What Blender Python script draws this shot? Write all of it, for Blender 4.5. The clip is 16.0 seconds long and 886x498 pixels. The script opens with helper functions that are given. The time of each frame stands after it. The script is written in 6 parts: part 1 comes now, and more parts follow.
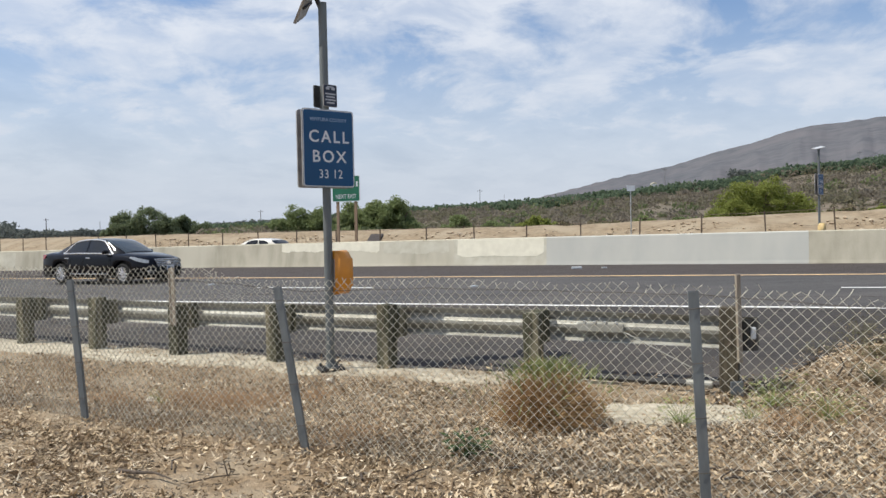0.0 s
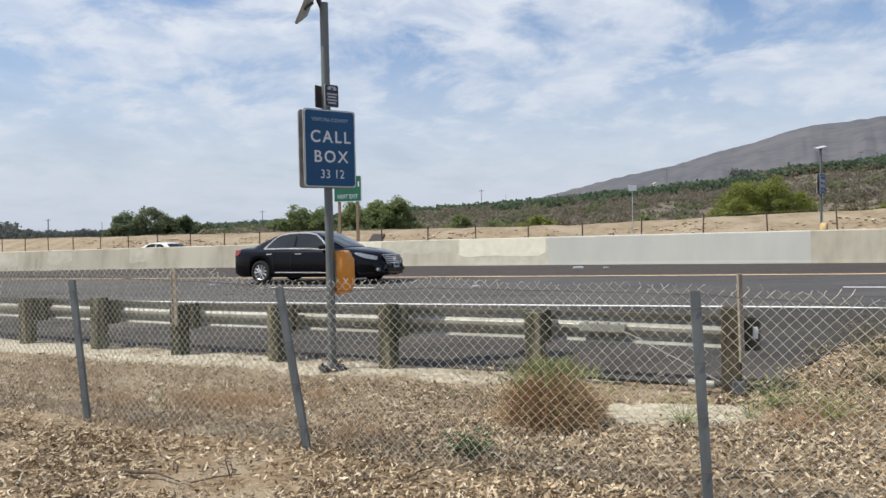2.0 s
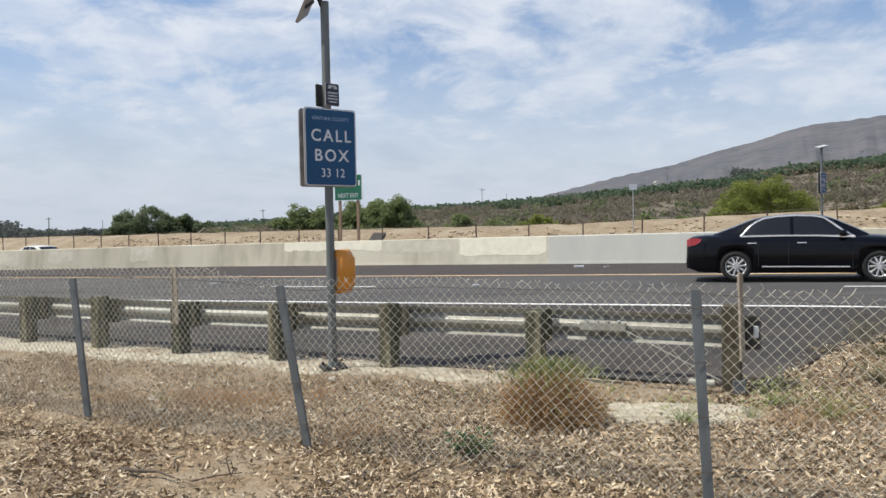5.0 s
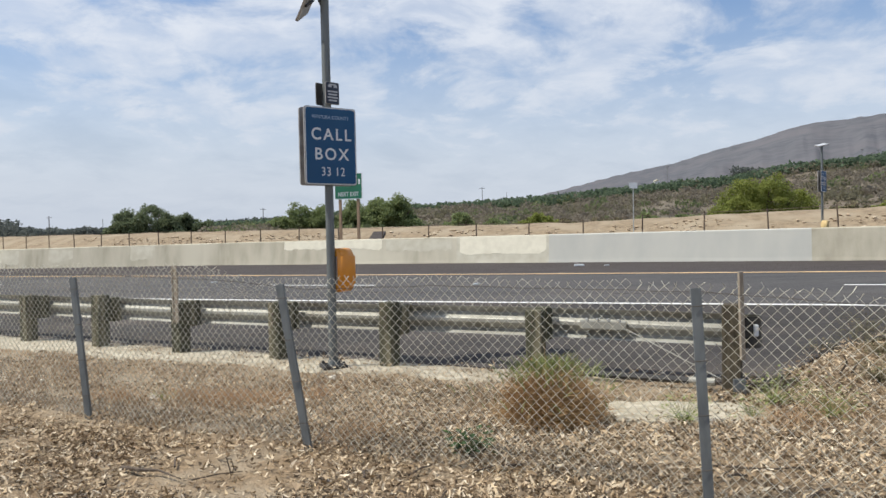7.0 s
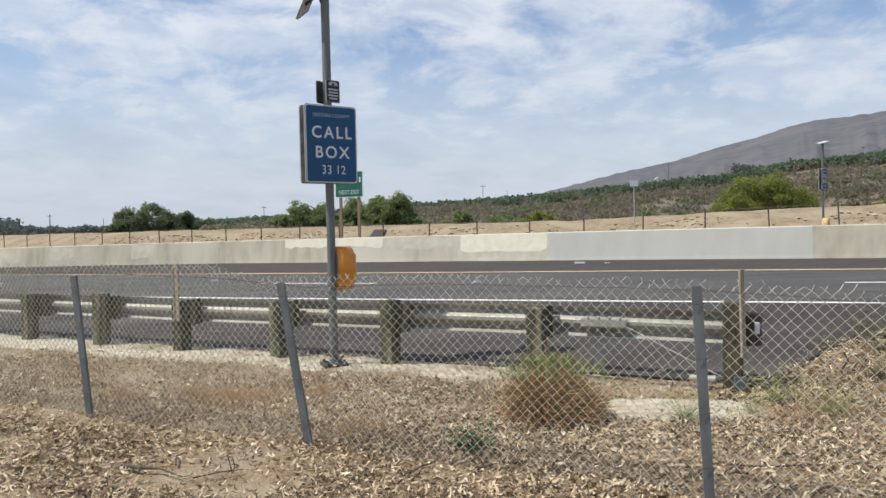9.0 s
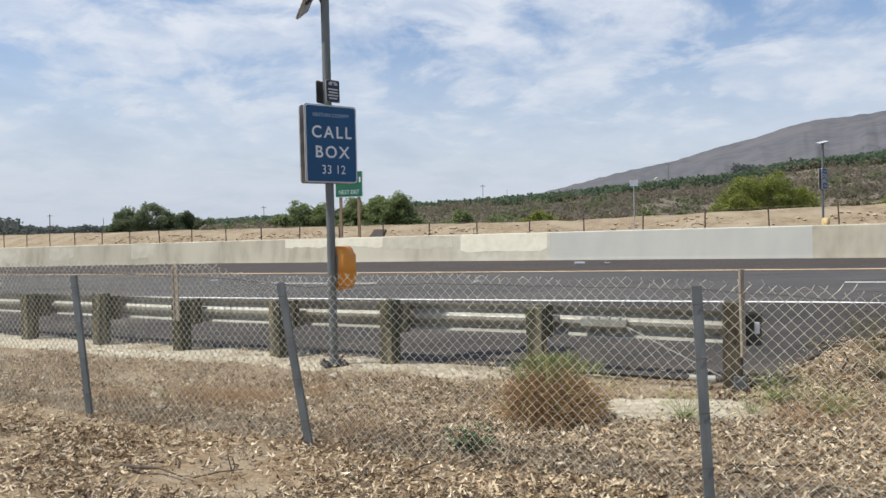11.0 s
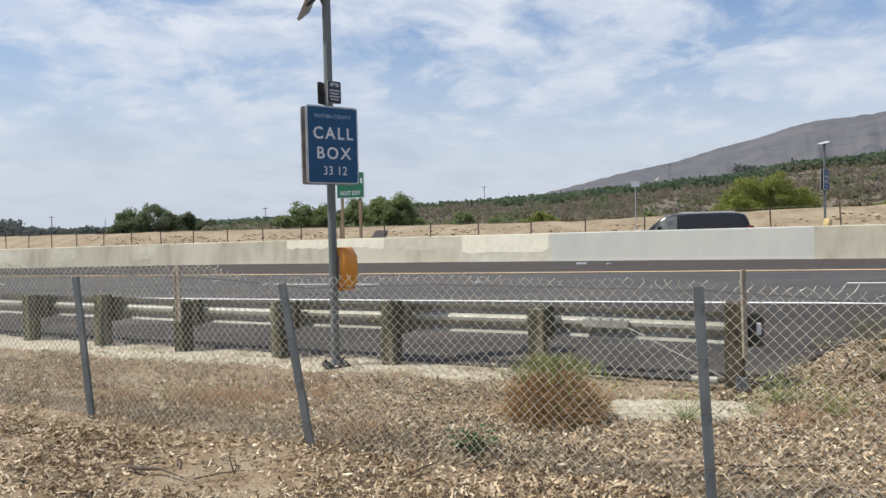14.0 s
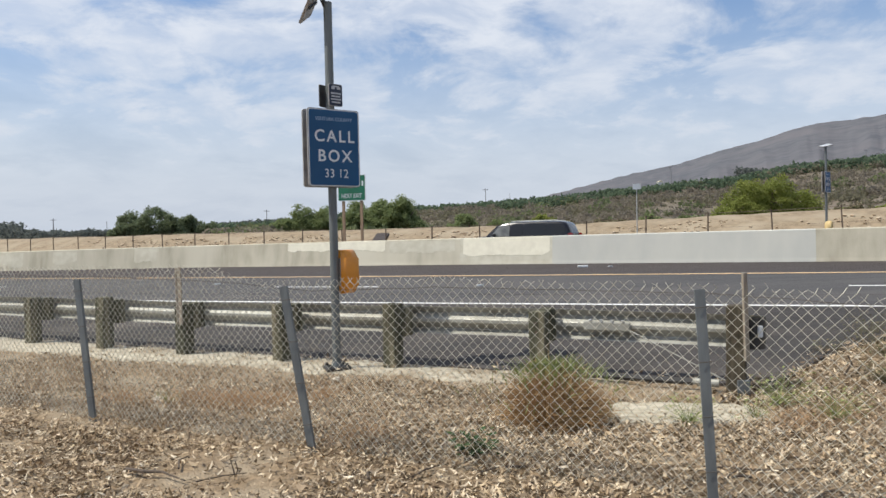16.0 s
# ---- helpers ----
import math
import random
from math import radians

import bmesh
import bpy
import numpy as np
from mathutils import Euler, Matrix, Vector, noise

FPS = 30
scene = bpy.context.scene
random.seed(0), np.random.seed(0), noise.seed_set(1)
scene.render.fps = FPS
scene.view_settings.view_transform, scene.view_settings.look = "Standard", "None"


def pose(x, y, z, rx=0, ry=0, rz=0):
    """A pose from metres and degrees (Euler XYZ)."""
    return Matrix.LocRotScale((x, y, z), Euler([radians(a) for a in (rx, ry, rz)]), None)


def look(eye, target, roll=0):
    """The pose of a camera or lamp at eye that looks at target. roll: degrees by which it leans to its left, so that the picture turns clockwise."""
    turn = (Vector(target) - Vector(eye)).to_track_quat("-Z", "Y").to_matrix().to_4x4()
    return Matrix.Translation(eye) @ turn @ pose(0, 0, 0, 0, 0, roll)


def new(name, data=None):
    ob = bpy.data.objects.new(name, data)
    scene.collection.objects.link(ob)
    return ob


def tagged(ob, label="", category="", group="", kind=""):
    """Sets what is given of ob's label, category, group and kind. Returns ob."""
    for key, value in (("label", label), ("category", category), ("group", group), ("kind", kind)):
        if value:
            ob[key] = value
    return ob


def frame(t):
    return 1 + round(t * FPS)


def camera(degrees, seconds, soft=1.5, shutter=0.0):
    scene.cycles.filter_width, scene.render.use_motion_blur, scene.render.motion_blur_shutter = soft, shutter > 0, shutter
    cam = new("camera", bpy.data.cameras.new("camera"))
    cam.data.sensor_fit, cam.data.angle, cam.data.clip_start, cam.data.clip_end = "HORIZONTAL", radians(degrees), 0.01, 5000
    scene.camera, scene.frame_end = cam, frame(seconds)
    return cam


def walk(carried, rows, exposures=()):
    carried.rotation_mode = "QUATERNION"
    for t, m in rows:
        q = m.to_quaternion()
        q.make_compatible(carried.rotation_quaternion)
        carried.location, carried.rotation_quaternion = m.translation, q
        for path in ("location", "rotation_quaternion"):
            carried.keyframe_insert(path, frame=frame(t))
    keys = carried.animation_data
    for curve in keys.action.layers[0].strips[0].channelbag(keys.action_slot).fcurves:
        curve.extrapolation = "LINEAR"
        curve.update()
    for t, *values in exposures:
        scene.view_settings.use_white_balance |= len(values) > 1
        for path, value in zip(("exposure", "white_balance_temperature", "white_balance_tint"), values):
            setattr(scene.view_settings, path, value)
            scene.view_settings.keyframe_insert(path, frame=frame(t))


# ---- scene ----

def aim(turn, tilt, roll):
    """Camera pose at eye height: degrees turned right, tilted up, rolled."""
    a, b = radians(turn), radians(tilt)
    eye = Vector((0.0, 0.0, 1.6))
    return look(eye, eye + Vector((math.sin(a) * math.cos(b), math.cos(a) * math.cos(b), math.sin(b))), roll)


cam = camera(60, 16.0)
walk(cam, [
    (0.0, aim(0.176, -0.851, -0.985)),
    (0.5, aim(0.142, -0.850, -1.021)),
    (1.0, aim(0.095, -0.849, -1.036)),
    (1.5, aim(0.071, -0.849, -1.041)),
    (2.0, aim(0.052, -0.849, -1.033)),
    (2.5, aim(0.024, -0.852, -1.010)),
    (3.0, aim(0.014, -0.870, -1.002)),
    (3.5, aim(0.013, -0.900, -1.003)),
    (4.0, aim(0.011, -0.911, -1.004)),
    (6.5, aim(0.006, -0.995, -1.011)),
    (7.0, aim(-0.006, -1.030, -1.036)),
    (7.5, aim(-0.041, -1.062, -1.063)),
    (8.0, aim(-0.057, -1.112, -1.040)),
    (8.5, aim(-0.060, -1.161, -1.045)),
    (9.0, aim(-0.060, -1.178, -1.089)),
    (11.5, aim(-0.055, -1.190, -1.100)),
    (12.0, aim(-0.060, -1.187, -1.117)),
    (12.5, aim(-0.078, -1.184, -1.145)),
    (13.0, aim(-0.112, -1.178, -1.138)),
    (13.5, aim(-0.134, -1.162, -1.125)),
    (14.0, aim(-0.167, -1.116, -1.140)),
    (14.5, aim(-0.187, -1.054, -1.144)),
    (15.0, aim(-0.207, -0.994, -1.142)),
    (15.5, aim(-0.241, -0.941, -1.136)),
    (16.0, aim(-0.256, -0.916, -1.142)),
])

# ---- light ----
SUN = Vector((-1.65, -0.25, 2.64)).normalized()
sun = new("sun", bpy.data.lights.new("sun", "SUN"))
sun.data.energy, sun.data.angle, sun.data.color = 5.0, radians(0.7), (1.0, 0.935, 0.81)
sun.matrix_world = look((0, 0, 50), Vector((0, 0, 50)) - SUN)
scene.view_settings.exposure = 0.0

# sky: hazy blue with thin broken cloud
world = bpy.data.worlds.new("sky")
scene.world = world
world.use_nodes = True
wn, wl = world.node_tree.nodes, world.node_tree.links
wn.clear()
w_out = wn.new("ShaderNodeOutputWorld")
w_bg = wn.new("ShaderNodeBackground")
w_sky = wn.new("ShaderNodeTexSky")
w_sky.sky_type, w_sky.sun_disc = "NISHITA", False
w_sky.sun_elevation = math.asin(SUN.z)
w_sky.sun_rotation = math.atan2(SUN.x, SUN.y)
w_sky.air_density, w_sky.dust_density = 1.0, 2.0
w_co = wn.new("ShaderNodeTexCoord")
w_sep = wn.new("ShaderNodeSeparateXYZ")
wl.new(w_co.outputs["Generated"], w_sep.inputs[0])


def wmath(op, a, b=None, clamp=False):
    n = wn.new("ShaderNodeMath")
    n.operation, n.use_clamp = op, clamp
    for i, s in enumerate((a, b)):
        if s is None:
            continue
        if isinstance(s, (int, float)):
            n.inputs[i].default_value = s
        else:
            wl.new(s, n.inputs[i])
    return n.outputs[0]


w_up = wmath("MAXIMUM", w_sep.outputs[2], 0.0)
w_den = wmath("ADD", w_up, 0.26)
w_vec = wn.new("ShaderNodeCombineXYZ")
wl.new(wmath("DIVIDE", w_sep.outputs[0], w_den), w_vec.inputs[0])
wl.new(wmath("DIVIDE", w_sep.outputs[1], w_den), w_vec.inputs[1])


def wnoise(scale, detail, rough, shift, lo, hi):
    m = wn.new("ShaderNodeMapping")
    m.inputs["Location"].default_value = shift
    wl.new(w_vec.outputs[0], m.inputs[0])
    n = wn.new("ShaderNodeTexNoise")
    n.inputs["Scale"].default_value, n.inputs["Detail"].default_value = scale, detail
    n.inputs["Roughness"].default_value, n.inputs["Distortion"].default_value = rough, 0.35
    wl.new(m.outputs[0], n.inputs["Vector"])
    r = wn.new("ShaderNodeMapRange")
    r.interpolation_type = "SMOOTHSTEP"
    r.inputs["From Min"].default_value, r.inputs["From Max"].default_value = lo, hi
    wl.new(n.outputs["Fac"], r.inputs["Value"])
    return r.outputs[0]


w_big = wnoise(2.7, 7, 0.60, (1.7, 0.4, 0), 0.28, 0.55)
w_fine = wnoise(6.0, 8, 0.60, (3.0, 1.0, 0), 0.30, 0.72)
w_haze = wn.new("ShaderNodeMapRange")
w_haze.interpolation_type = "SMOOTHSTEP"
for key, value in (("From Min", 0.03), ("From Max", 0.33), ("To Min", 0.95), ("To Max", 0.0)):
    w_haze.inputs[key].default_value = value
wl.new(w_up, w_haze.inputs["Value"])
w_thin = wn.new("ShaderNodeMapRange")
w_thin.interpolation_type = "SMOOTHSTEP"
for key, value in (("From Min", 0.38), ("From Max", 0.78), ("To Min", 1.0), ("To Max", 0.22)):
    w_thin.inputs[key].default_value = value
wl.new(w_up, w_thin.inputs["Value"])
w_cl = wmath("MULTIPLY", wmath("MULTIPLY", w_big, w_thin.outputs[0]), wmath("ADD", wmath("MULTIPLY", w_fine, 0.34), 0.66), True)
w_fac = wmath("MAXIMUM", wmath("MULTIPLY", w_cl, 0.92), w_haze.outputs[0], True)
w_tone = wn.new("ShaderNodeMixRGB")
w_tone.inputs[1].default_value = (0.555, 0.615, 0.715, 1)
w_tone.inputs[2].default_value = (0.80, 0.84, 0.91, 1)
wl.new(wmath("MULTIPLY", w_cl, wmath("ADD", wmath("MULTIPLY", w_up, 3.2), 0.15), True), w_tone.inputs[0])
w_dim = wn.new("ShaderNodeMixRGB")
w_dim.blend_type = "MULTIPLY"
w_dim.inputs[0].default_value = 1.0
w_dim.inputs[2].default_value = (0.108, 0.128, 0.150, 1)
wl.new(w_sky.outputs[0], w_dim.inputs[1])
w_mix = wn.new("ShaderNodeMixRGB")
wl.new(w_fac, w_mix.inputs[0])
wl.new(w_dim.outputs[0], w_mix.inputs[1])
wl.new(w_tone.outputs[0], w_mix.inputs[2])
wl.new(w_mix.outputs[0], w_bg.inputs[0])
w_bg.inputs[1].default_value = 1.0
wl.new(w_bg.outputs[0], w_out.inputs[0])


# ---- materials ----
def mat(name, c1, c2=None, scale=6.0, rough=0.7, metal=0.0, bump=0.0, bscale=60.0, c3=None, patch=0.6,
        island=None, each=None, coat=0.0, stretch=(1, 1, 1), spec=0.5, lo=0.35, hi=0.65, transmit=0.0, rvar=0.08, thin=0.0):
    """A surface of two mottled colours, a third in larger patches, fine relief, and variation piece by piece."""
    m = bpy.data.materials.new(name)
    m.use_nodes = True
    n, l = m.node_tree.nodes, m.node_tree.links
    b = n["Principled BSDF"]
    co = n.new("ShaderNodeTexCoord")
    mp = n.new("ShaderNodeMapping")
    mp.inputs["Scale"].default_value = stretch
    l.new(co.outputs["Object"], mp.inputs[0])

    def noise_of(s, detail=6.0, a=lo, z=hi):
        t = n.new("ShaderNodeTexNoise")
        t.inputs["Scale"].default_value, t.inputs["Detail"].default_value = s, detail
        l.new(mp.outputs[0], t.inputs["Vector"])
        r = n.new("ShaderNodeMapRange")
        r.inputs["From Min"].default_value, r.inputs["From Max"].default_value = a, z
        l.new(t.outputs["Fac"], r.inputs["Value"])
        return r.outputs[0]

    def mix(f, a, c, kind="MIX"):
        x = n.new("ShaderNodeMixRGB")
        x.blend_type = kind
        for sock, val in ((x.inputs[0], f), (x.inputs[1], a), (x.inputs[2], c)):
            if isinstance(val, tuple):
                sock.default_value = (*val, 1)
            elif isinstance(val, (int, float)):
                sock.default_value = val
            else:
                l.new(val, sock)
        return x.outputs[0]

    c = mix(noise_of(scale), c1, c2 or tuple(v * 0.82 for v in c1))
    if c3:
        c = mix(noise_of(scale * 0.17, 4.0, patch - 0.1, patch + 0.12), c, c3)
    if island:
        g = n.new("ShaderNodeNewGeometry")
        ramp = n.new("ShaderNodeValToRGB")
        ramp.color_ramp.elements[0].color, ramp.color_ramp.elements[1].color = (*island[0], 1), (*island[-1], 1)
        for i, col in enumerate(island[1:-1]):
            ramp.color_ramp.elements.new((i + 1) / (len(island) - 1)).color = (*col, 1)
        l.new(g.outputs["Random Per Island"], ramp.inputs[0])
        c = mix(0.75, c, ramp.outputs[0])
    if each:
        o = n.new("ShaderNodeObjectInfo")
        r = n.new("ShaderNodeMapRange")
        r.inputs["To Min"].default_value, r.inputs["To Max"].default_value = 1 - each, 1 + each
        l.new(o.outputs["Random"], r.inputs["Value"])
        c = mix(1.0, c, r.outputs[0], "MULTIPLY")
    l.new(c, b.inputs["Base Color"])
    rr = n.new("ShaderNodeMapRange")
    rr.inputs["To Min"].default_value, rr.inputs["To Max"].default_value = max(0.0, rough - rvar), min(1.0, rough + rvar)
    l.new(noise_of(scale * 2.3), rr.inputs["Value"])
    l.new(rr.outputs[0], b.inputs["Roughness"])
    b.inputs["Metallic"].default_value = metal
    b.inputs["Specular IOR Level"].default_value = spec
    b.inputs["Coat Weight"].default_value = coat
    b.inputs["Coat Roughness"].default_value = 0.03
    b.inputs["Transmission Weight"].default_value = transmit
    if thin:
        tr, ad = n.new("ShaderNodeBsdfTranslucent"), n.new("ShaderNodeMixShader")
        l.new(c, tr.inputs["Color"])
        ad.inputs[0].default_value = thin
        l.new(b.outputs[0], ad.inputs[1])
        l.new(tr.outputs[0], ad.inputs[2])
        l.new(ad.outputs[0], n["Material Output"].inputs["Surface"])
    if bump:
        bp = n.new("ShaderNodeBump")
        bp.inputs["Strength"].default_value, bp.inputs["Distance"].default_value = bump, 0.02
        l.new(noise_of(bscale, 5.0, 0.0, 1.0), bp.inputs["Height"])
        l.new(bp.outputs[0], b.inputs["Normal"])
    return m


M_DIRT = mat("dry_dirt", (0.29, 0.214, 0.134), (0.165, 0.122, 0.078), 14, 0.95, bump=1.0, bscale=38, c3=(0.29, 0.235, 0.165), patch=0.52, spec=0.2)
# island tones: leaf browns, plus painted gap shadow (darkest) and sunlit highlight (palest)
M_LEAF = mat("leaf_litter", (0.42, 0.31, 0.19), (0.30, 0.21, 0.13), 30, 0.75, spec=0.25,
             island=[(0.05, 0.034, 0.021), (0.22, 0.155, 0.09), (0.56, 0.44, 0.29), (0.09, 0.062, 0.038), (0.74, 0.63, 0.46), (0.25, 0.17, 0.10), (0.86, 0.77, 0.60), (0.06, 0.042, 0.027), (0.66, 0.53, 0.35), (0.12, 0.082, 0.05)])
M_CRUMB = mat("litter_crumbs", (0.13, 0.092, 0.058), (0.08, 0.058, 0.037), 30, 0.9, spec=0.15,
              island=[(0.05, 0.036, 0.024), (0.17, 0.12, 0.075), (0.08, 0.056, 0.036), (0.30, 0.225, 0.145)])
M_RUSSET = mat("russet_dry_weed", (0.47, 0.315, 0.19), (0.38, 0.255, 0.155), 20, 0.9, spec=0.15, thin=0.35,
               island=[(0.36, 0.235, 0.145), (0.52, 0.345, 0.20), (0.44, 0.31, 0.19), (0.58, 0.42, 0.26)])
M_STRAW = mat("dry_weed", (0.30, 0.215, 0.135), (0.24, 0.175, 0.125), 20, 0.9, spec=0.15, thin=0.25,
              island=[(0.20, 0.145, 0.11), (0.38, 0.26, 0.145), (0.27, 0.205, 0.155), (0.42, 0.315, 0.185)])
M_ASPHALT = mat("asphalt", (0.078, 0.076, 0.077), (0.058, 0.057, 0.058), 3, 0.92, bump=0.5, bscale=160, c3=(0.094, 0.089, 0.086), patch=0.55, spec=0.3, stretch=(0.25, 1, 1))
M_SHOULDER = mat("shoulder_asphalt", (0.052, 0.044, 0.042), (0.064, 0.056, 0.053), 3, 0.93, bump=0.5, bscale=160, spec=0.25, stretch=(0.25, 1, 1))
M_NEAR = mat("worn_shoulder_asphalt", (0.056, 0.052, 0.050), (0.040, 0.037, 0.036), 4, 0.93, bump=0.6, bscale=150, c3=(0.085, 0.075, 0.068), patch=0.56, spec=0.25, stretch=(0.4, 1, 1))
M_WHITE = mat("white_road_paint", (0.78, 0.78, 0.76), (0.60, 0.60, 0.58), 14, 0.7, lo=0.45, hi=0.75)
M_YELLOW = mat("yellow_road_paint", (0.84, 0.58, 0.30), (0.70, 0.46, 0.22), 12, 0.7)
M_CONC = mat("weathered_concrete", (0.47, 0.44, 0.355), (0.36, 0.335, 0.265), 2.6, 0.9, bump=0.35, bscale=30, c3=(0.53, 0.50, 0.41), patch=0.55, spec=0.25, each=0.05, stretch=(1, 1, 0.35))
M_CONC_BLUE = mat("grey_painted_concrete", (0.50, 0.50, 0.46), (0.455, 0.46, 0.43), 1.6, 0.85, bump=0.12, bscale=25, spec=0.3, each=0.03, stretch=(1, 1, 0.5))
M_CONC_PALE = mat("pale_painted_concrete", (0.56, 0.54, 0.455), (0.48, 0.455, 0.37), 3.0, 0.88, bump=0.15, bscale=30, spec=0.25)
M_CONC_CREAM = mat("cream_patch_paint", (0.74, 0.71, 0.59), (0.66, 0.63, 0.52), 4.0, 0.88, bump=0.12, bscale=30, spec=0.25)
M_PAD = mat("chalky_concrete_strip", (0.50, 0.46, 0.365), (0.33, 0.29, 0.22), 9, 0.95, bump=1.0, bscale=35, c3=(0.30, 0.25, 0.18), patch=0.56, spec=0.2)
M_SLAB = mat("pale_slab_concrete", (0.52, 0.475, 0.375), (0.34, 0.30, 0.22), 8, 0.95, bump=1.0, bscale=40, spec=0.2)
M_POST = mat("weathered_timber", (0.122, 0.120, 0.080), (0.046, 0.047, 0.033), 9, 0.9, bump=0.7, bscale=40, c3=(0.25, 0.225, 0.155), patch=0.56, stretch=(5, 5, 0.4), each=0.14, spec=0.2)
M_POSTB = mat("brown_timber", (0.118, 0.102, 0.072), (0.062, 0.052, 0.038), 9, 0.9, bump=0.7, bscale=40, stretch=(4, 4, 0.4), spec=0.2)
M_GALV = mat("galvanised_steel", (0.50, 0.51, 0.50), (0.40, 0.41, 0.41), 7, 0.55, metal=0.55, bump=0.05, bscale=40, spec=0.5)
M_RAIL = mat("weathered_rail_steel", (0.37, 0.37, 0.335), (0.29, 0.29, 0.26), 5, 0.5, metal=0.3, bump=0.08, bscale=30, c3=(0.21, 0.20, 0.165), patch=0.58, stretch=(0.4, 2, 2))
M_FPOST = mat("grey_steel_post", (0.175, 0.195, 0.205), (0.13, 0.145, 0.155), 10, 0.55, metal=0.4, bump=0.1, bscale=50, stretch=(2, 2, 0.5))
M_WIRE = mat("galvanised_wire", (0.64, 0.62, 0.53), (0.46, 0.44, 0.37), 12, 0.5, metal=0.2)
M_DWIRE = mat("rusty_wire", (0.12, 0.10, 0.085), (0.07, 0.06, 0.05), 12, 0.8, metal=0.2)
M_POLE = mat("grey_pole_paint", (0.155, 0.172, 0.175), (0.115, 0.127, 0.13), 6, 0.55, metal=0.35, bump=0.06, bscale=30, stretch=(2, 2, 0.4))
M_BLUE = mat("blue_sign_sheeting", (0.004, 0.068, 0.175), (0.004, 0.060, 0.155), 2, 0.5, spec=0.4)
M_SWHITE = mat("white_sign_sheeting", (0.64, 0.67, 0.69), (0.57, 0.60, 0.63), 6, 0.5)
M_NAVY = mat("dark_navy_sheeting", (0.012, 0.022, 0.05), (0.01, 0.018, 0.042), 4, 0.5)
M_SDIM2 = mat("dim_white_print", (0.46, 0.48, 0.51), (0.40, 0.42, 0.45), 20, 0.5)
M_SDIM = mat("faded_white_lettering", (0.34, 0.44, 0.56), (0.28, 0.38, 0.52), 20, 0.5)
M_ALU = mat("sign_edge_aluminium", (0.36, 0.35, 0.34), (0.26, 0.25, 0.25), 8, 0.5, metal=0.4)
M_DARK = mat("dark_metal", (0.06, 0.058, 0.055), (0.04, 0.04, 0.04), 8, 0.6, metal=0.3)
M_GREEN = mat("green_sign_sheeting", (0.006, 0.125, 0.068), (0.006, 0.105, 0.058), 2, 0.5)
M_ORANGE = mat("orange_fibreglass", (0.70, 0.27, 0.018), (0.61, 0.225, 0.015), 5, 0.42, bump=0.04, bscale=20, coat=0.2)
M_TAN = mat("tan_cover", (0.62, 0.46, 0.21), (0.54, 0.40, 0.19), 5, 0.6)
M_SOLAR = mat("solar_cell", (0.02, 0.025, 0.05), (0.03, 0.035, 0.06), 10, 0.15, coat=0.8)
M_WOODSIGN = mat("sign_timber", (0.29, 0.20, 0.13), (0.21, 0.15, 0.10), 6, 0.85, bump=0.3, bscale=30, stretch=(4, 4, 0.4))
M_MARK = mat("faded_marker", (0.30, 0.26, 0.205), (0.23, 0.195, 0.155), 12, 0.7, stretch=(3, 3, 0.5))
M_BANK = mat("bare_earth_bank", (0.285, 0.225, 0.152), (0.19, 0.148, 0.10), 2.6, 0.95, bump=1.0, bscale=7, c3=(0.30, 0.25, 0.18), patch=0.54, spec=0.15)
M_ROCK = mat("bank_rock", (0.38, 0.30, 0.21), (0.30, 0.23, 0.16), 4, 0.9, bump=0.5, bscale=14, island=[(0.50, 0.42, 0.32), (0.34, 0.265, 0.185), (0.42, 0.335, 0.24), (0.36, 0.27, 0.19)])
M_RUST = mat("rusty_post", (0.13, 0.095, 0.07), (0.09, 0.07, 0.055), 10, 0.85, metal=0.2)
M_LAND = mat("far_scrubland", (0.152, 0.133, 0.102), (0.116, 0.104, 0.080), 0.12, 0.95, bump=0.3, bscale=0.4, c3=(0.15, 0.126, 0.10), patch=0.55, spec=0.1)
# blue-grey base: distance haze is put into the hill's own colour
M_HILL = mat("haze_tinted_hillside", (0.122, 0.122, 0.134), (0.086, 0.092, 0.104), 0.02, 1.0, c3=(0.128, 0.124, 0.134), patch=0.56, spec=0.05, bump=0.5, bscale=0.12)
M_BARK = mat("bark", (0.16, 0.12, 0.085), (0.10, 0.075, 0.055), 8, 0.95, bump=0.6, bscale=25, stretch=(3, 3, 0.6))


def leafy(name, a, b, c):
    return mat(name, a, b, 3, 0.75, spec=0.2, island=[b, a, a, c], thin=0.5)


M_TREE_D = leafy("dark_tree_leaves", (0.168, 0.206, 0.118), (0.127, 0.161, 0.094), (0.210, 0.246, 0.138))
M_TREE_M = leafy("tree_leaves", (0.228, 0.278, 0.126), (0.170, 0.214, 0.098), (0.282, 0.330, 0.150))
M_TREE_Y = leafy("yellow_green_leaves", (0.25, 0.285, 0.075), (0.18, 0.212, 0.058), (0.31, 0.33, 0.095))
# orchard green lightened, with some blue haze painted in
M_ORCH = mat("haze_tinted_orchard_leaves", (0.112, 0.158, 0.098), (0.095, 0.138, 0.088), 0.8, 0.9, spec=0.05, thin=0.5, island=[(0.112, 0.156, 0.102), (0.142, 0.188, 0.120)])
M_SCRUB_BROWN = mat("grey_brown_scrub", (0.236, 0.210, 0.168), (0.20, 0.178, 0.142), 0.8, 0.95, spec=0.05, thin=0.6, island=[(0.205, 0.182, 0.146), (0.258, 0.229, 0.182)])
M_SCRUB_OLIVE = mat("olive_scrub", (0.200, 0.194, 0.128), (0.170, 0.167, 0.110), 0.8, 0.95, spec=0.05, thin=0.6, island=[(0.168, 0.161, 0.112), (0.232, 0.213, 0.149)])
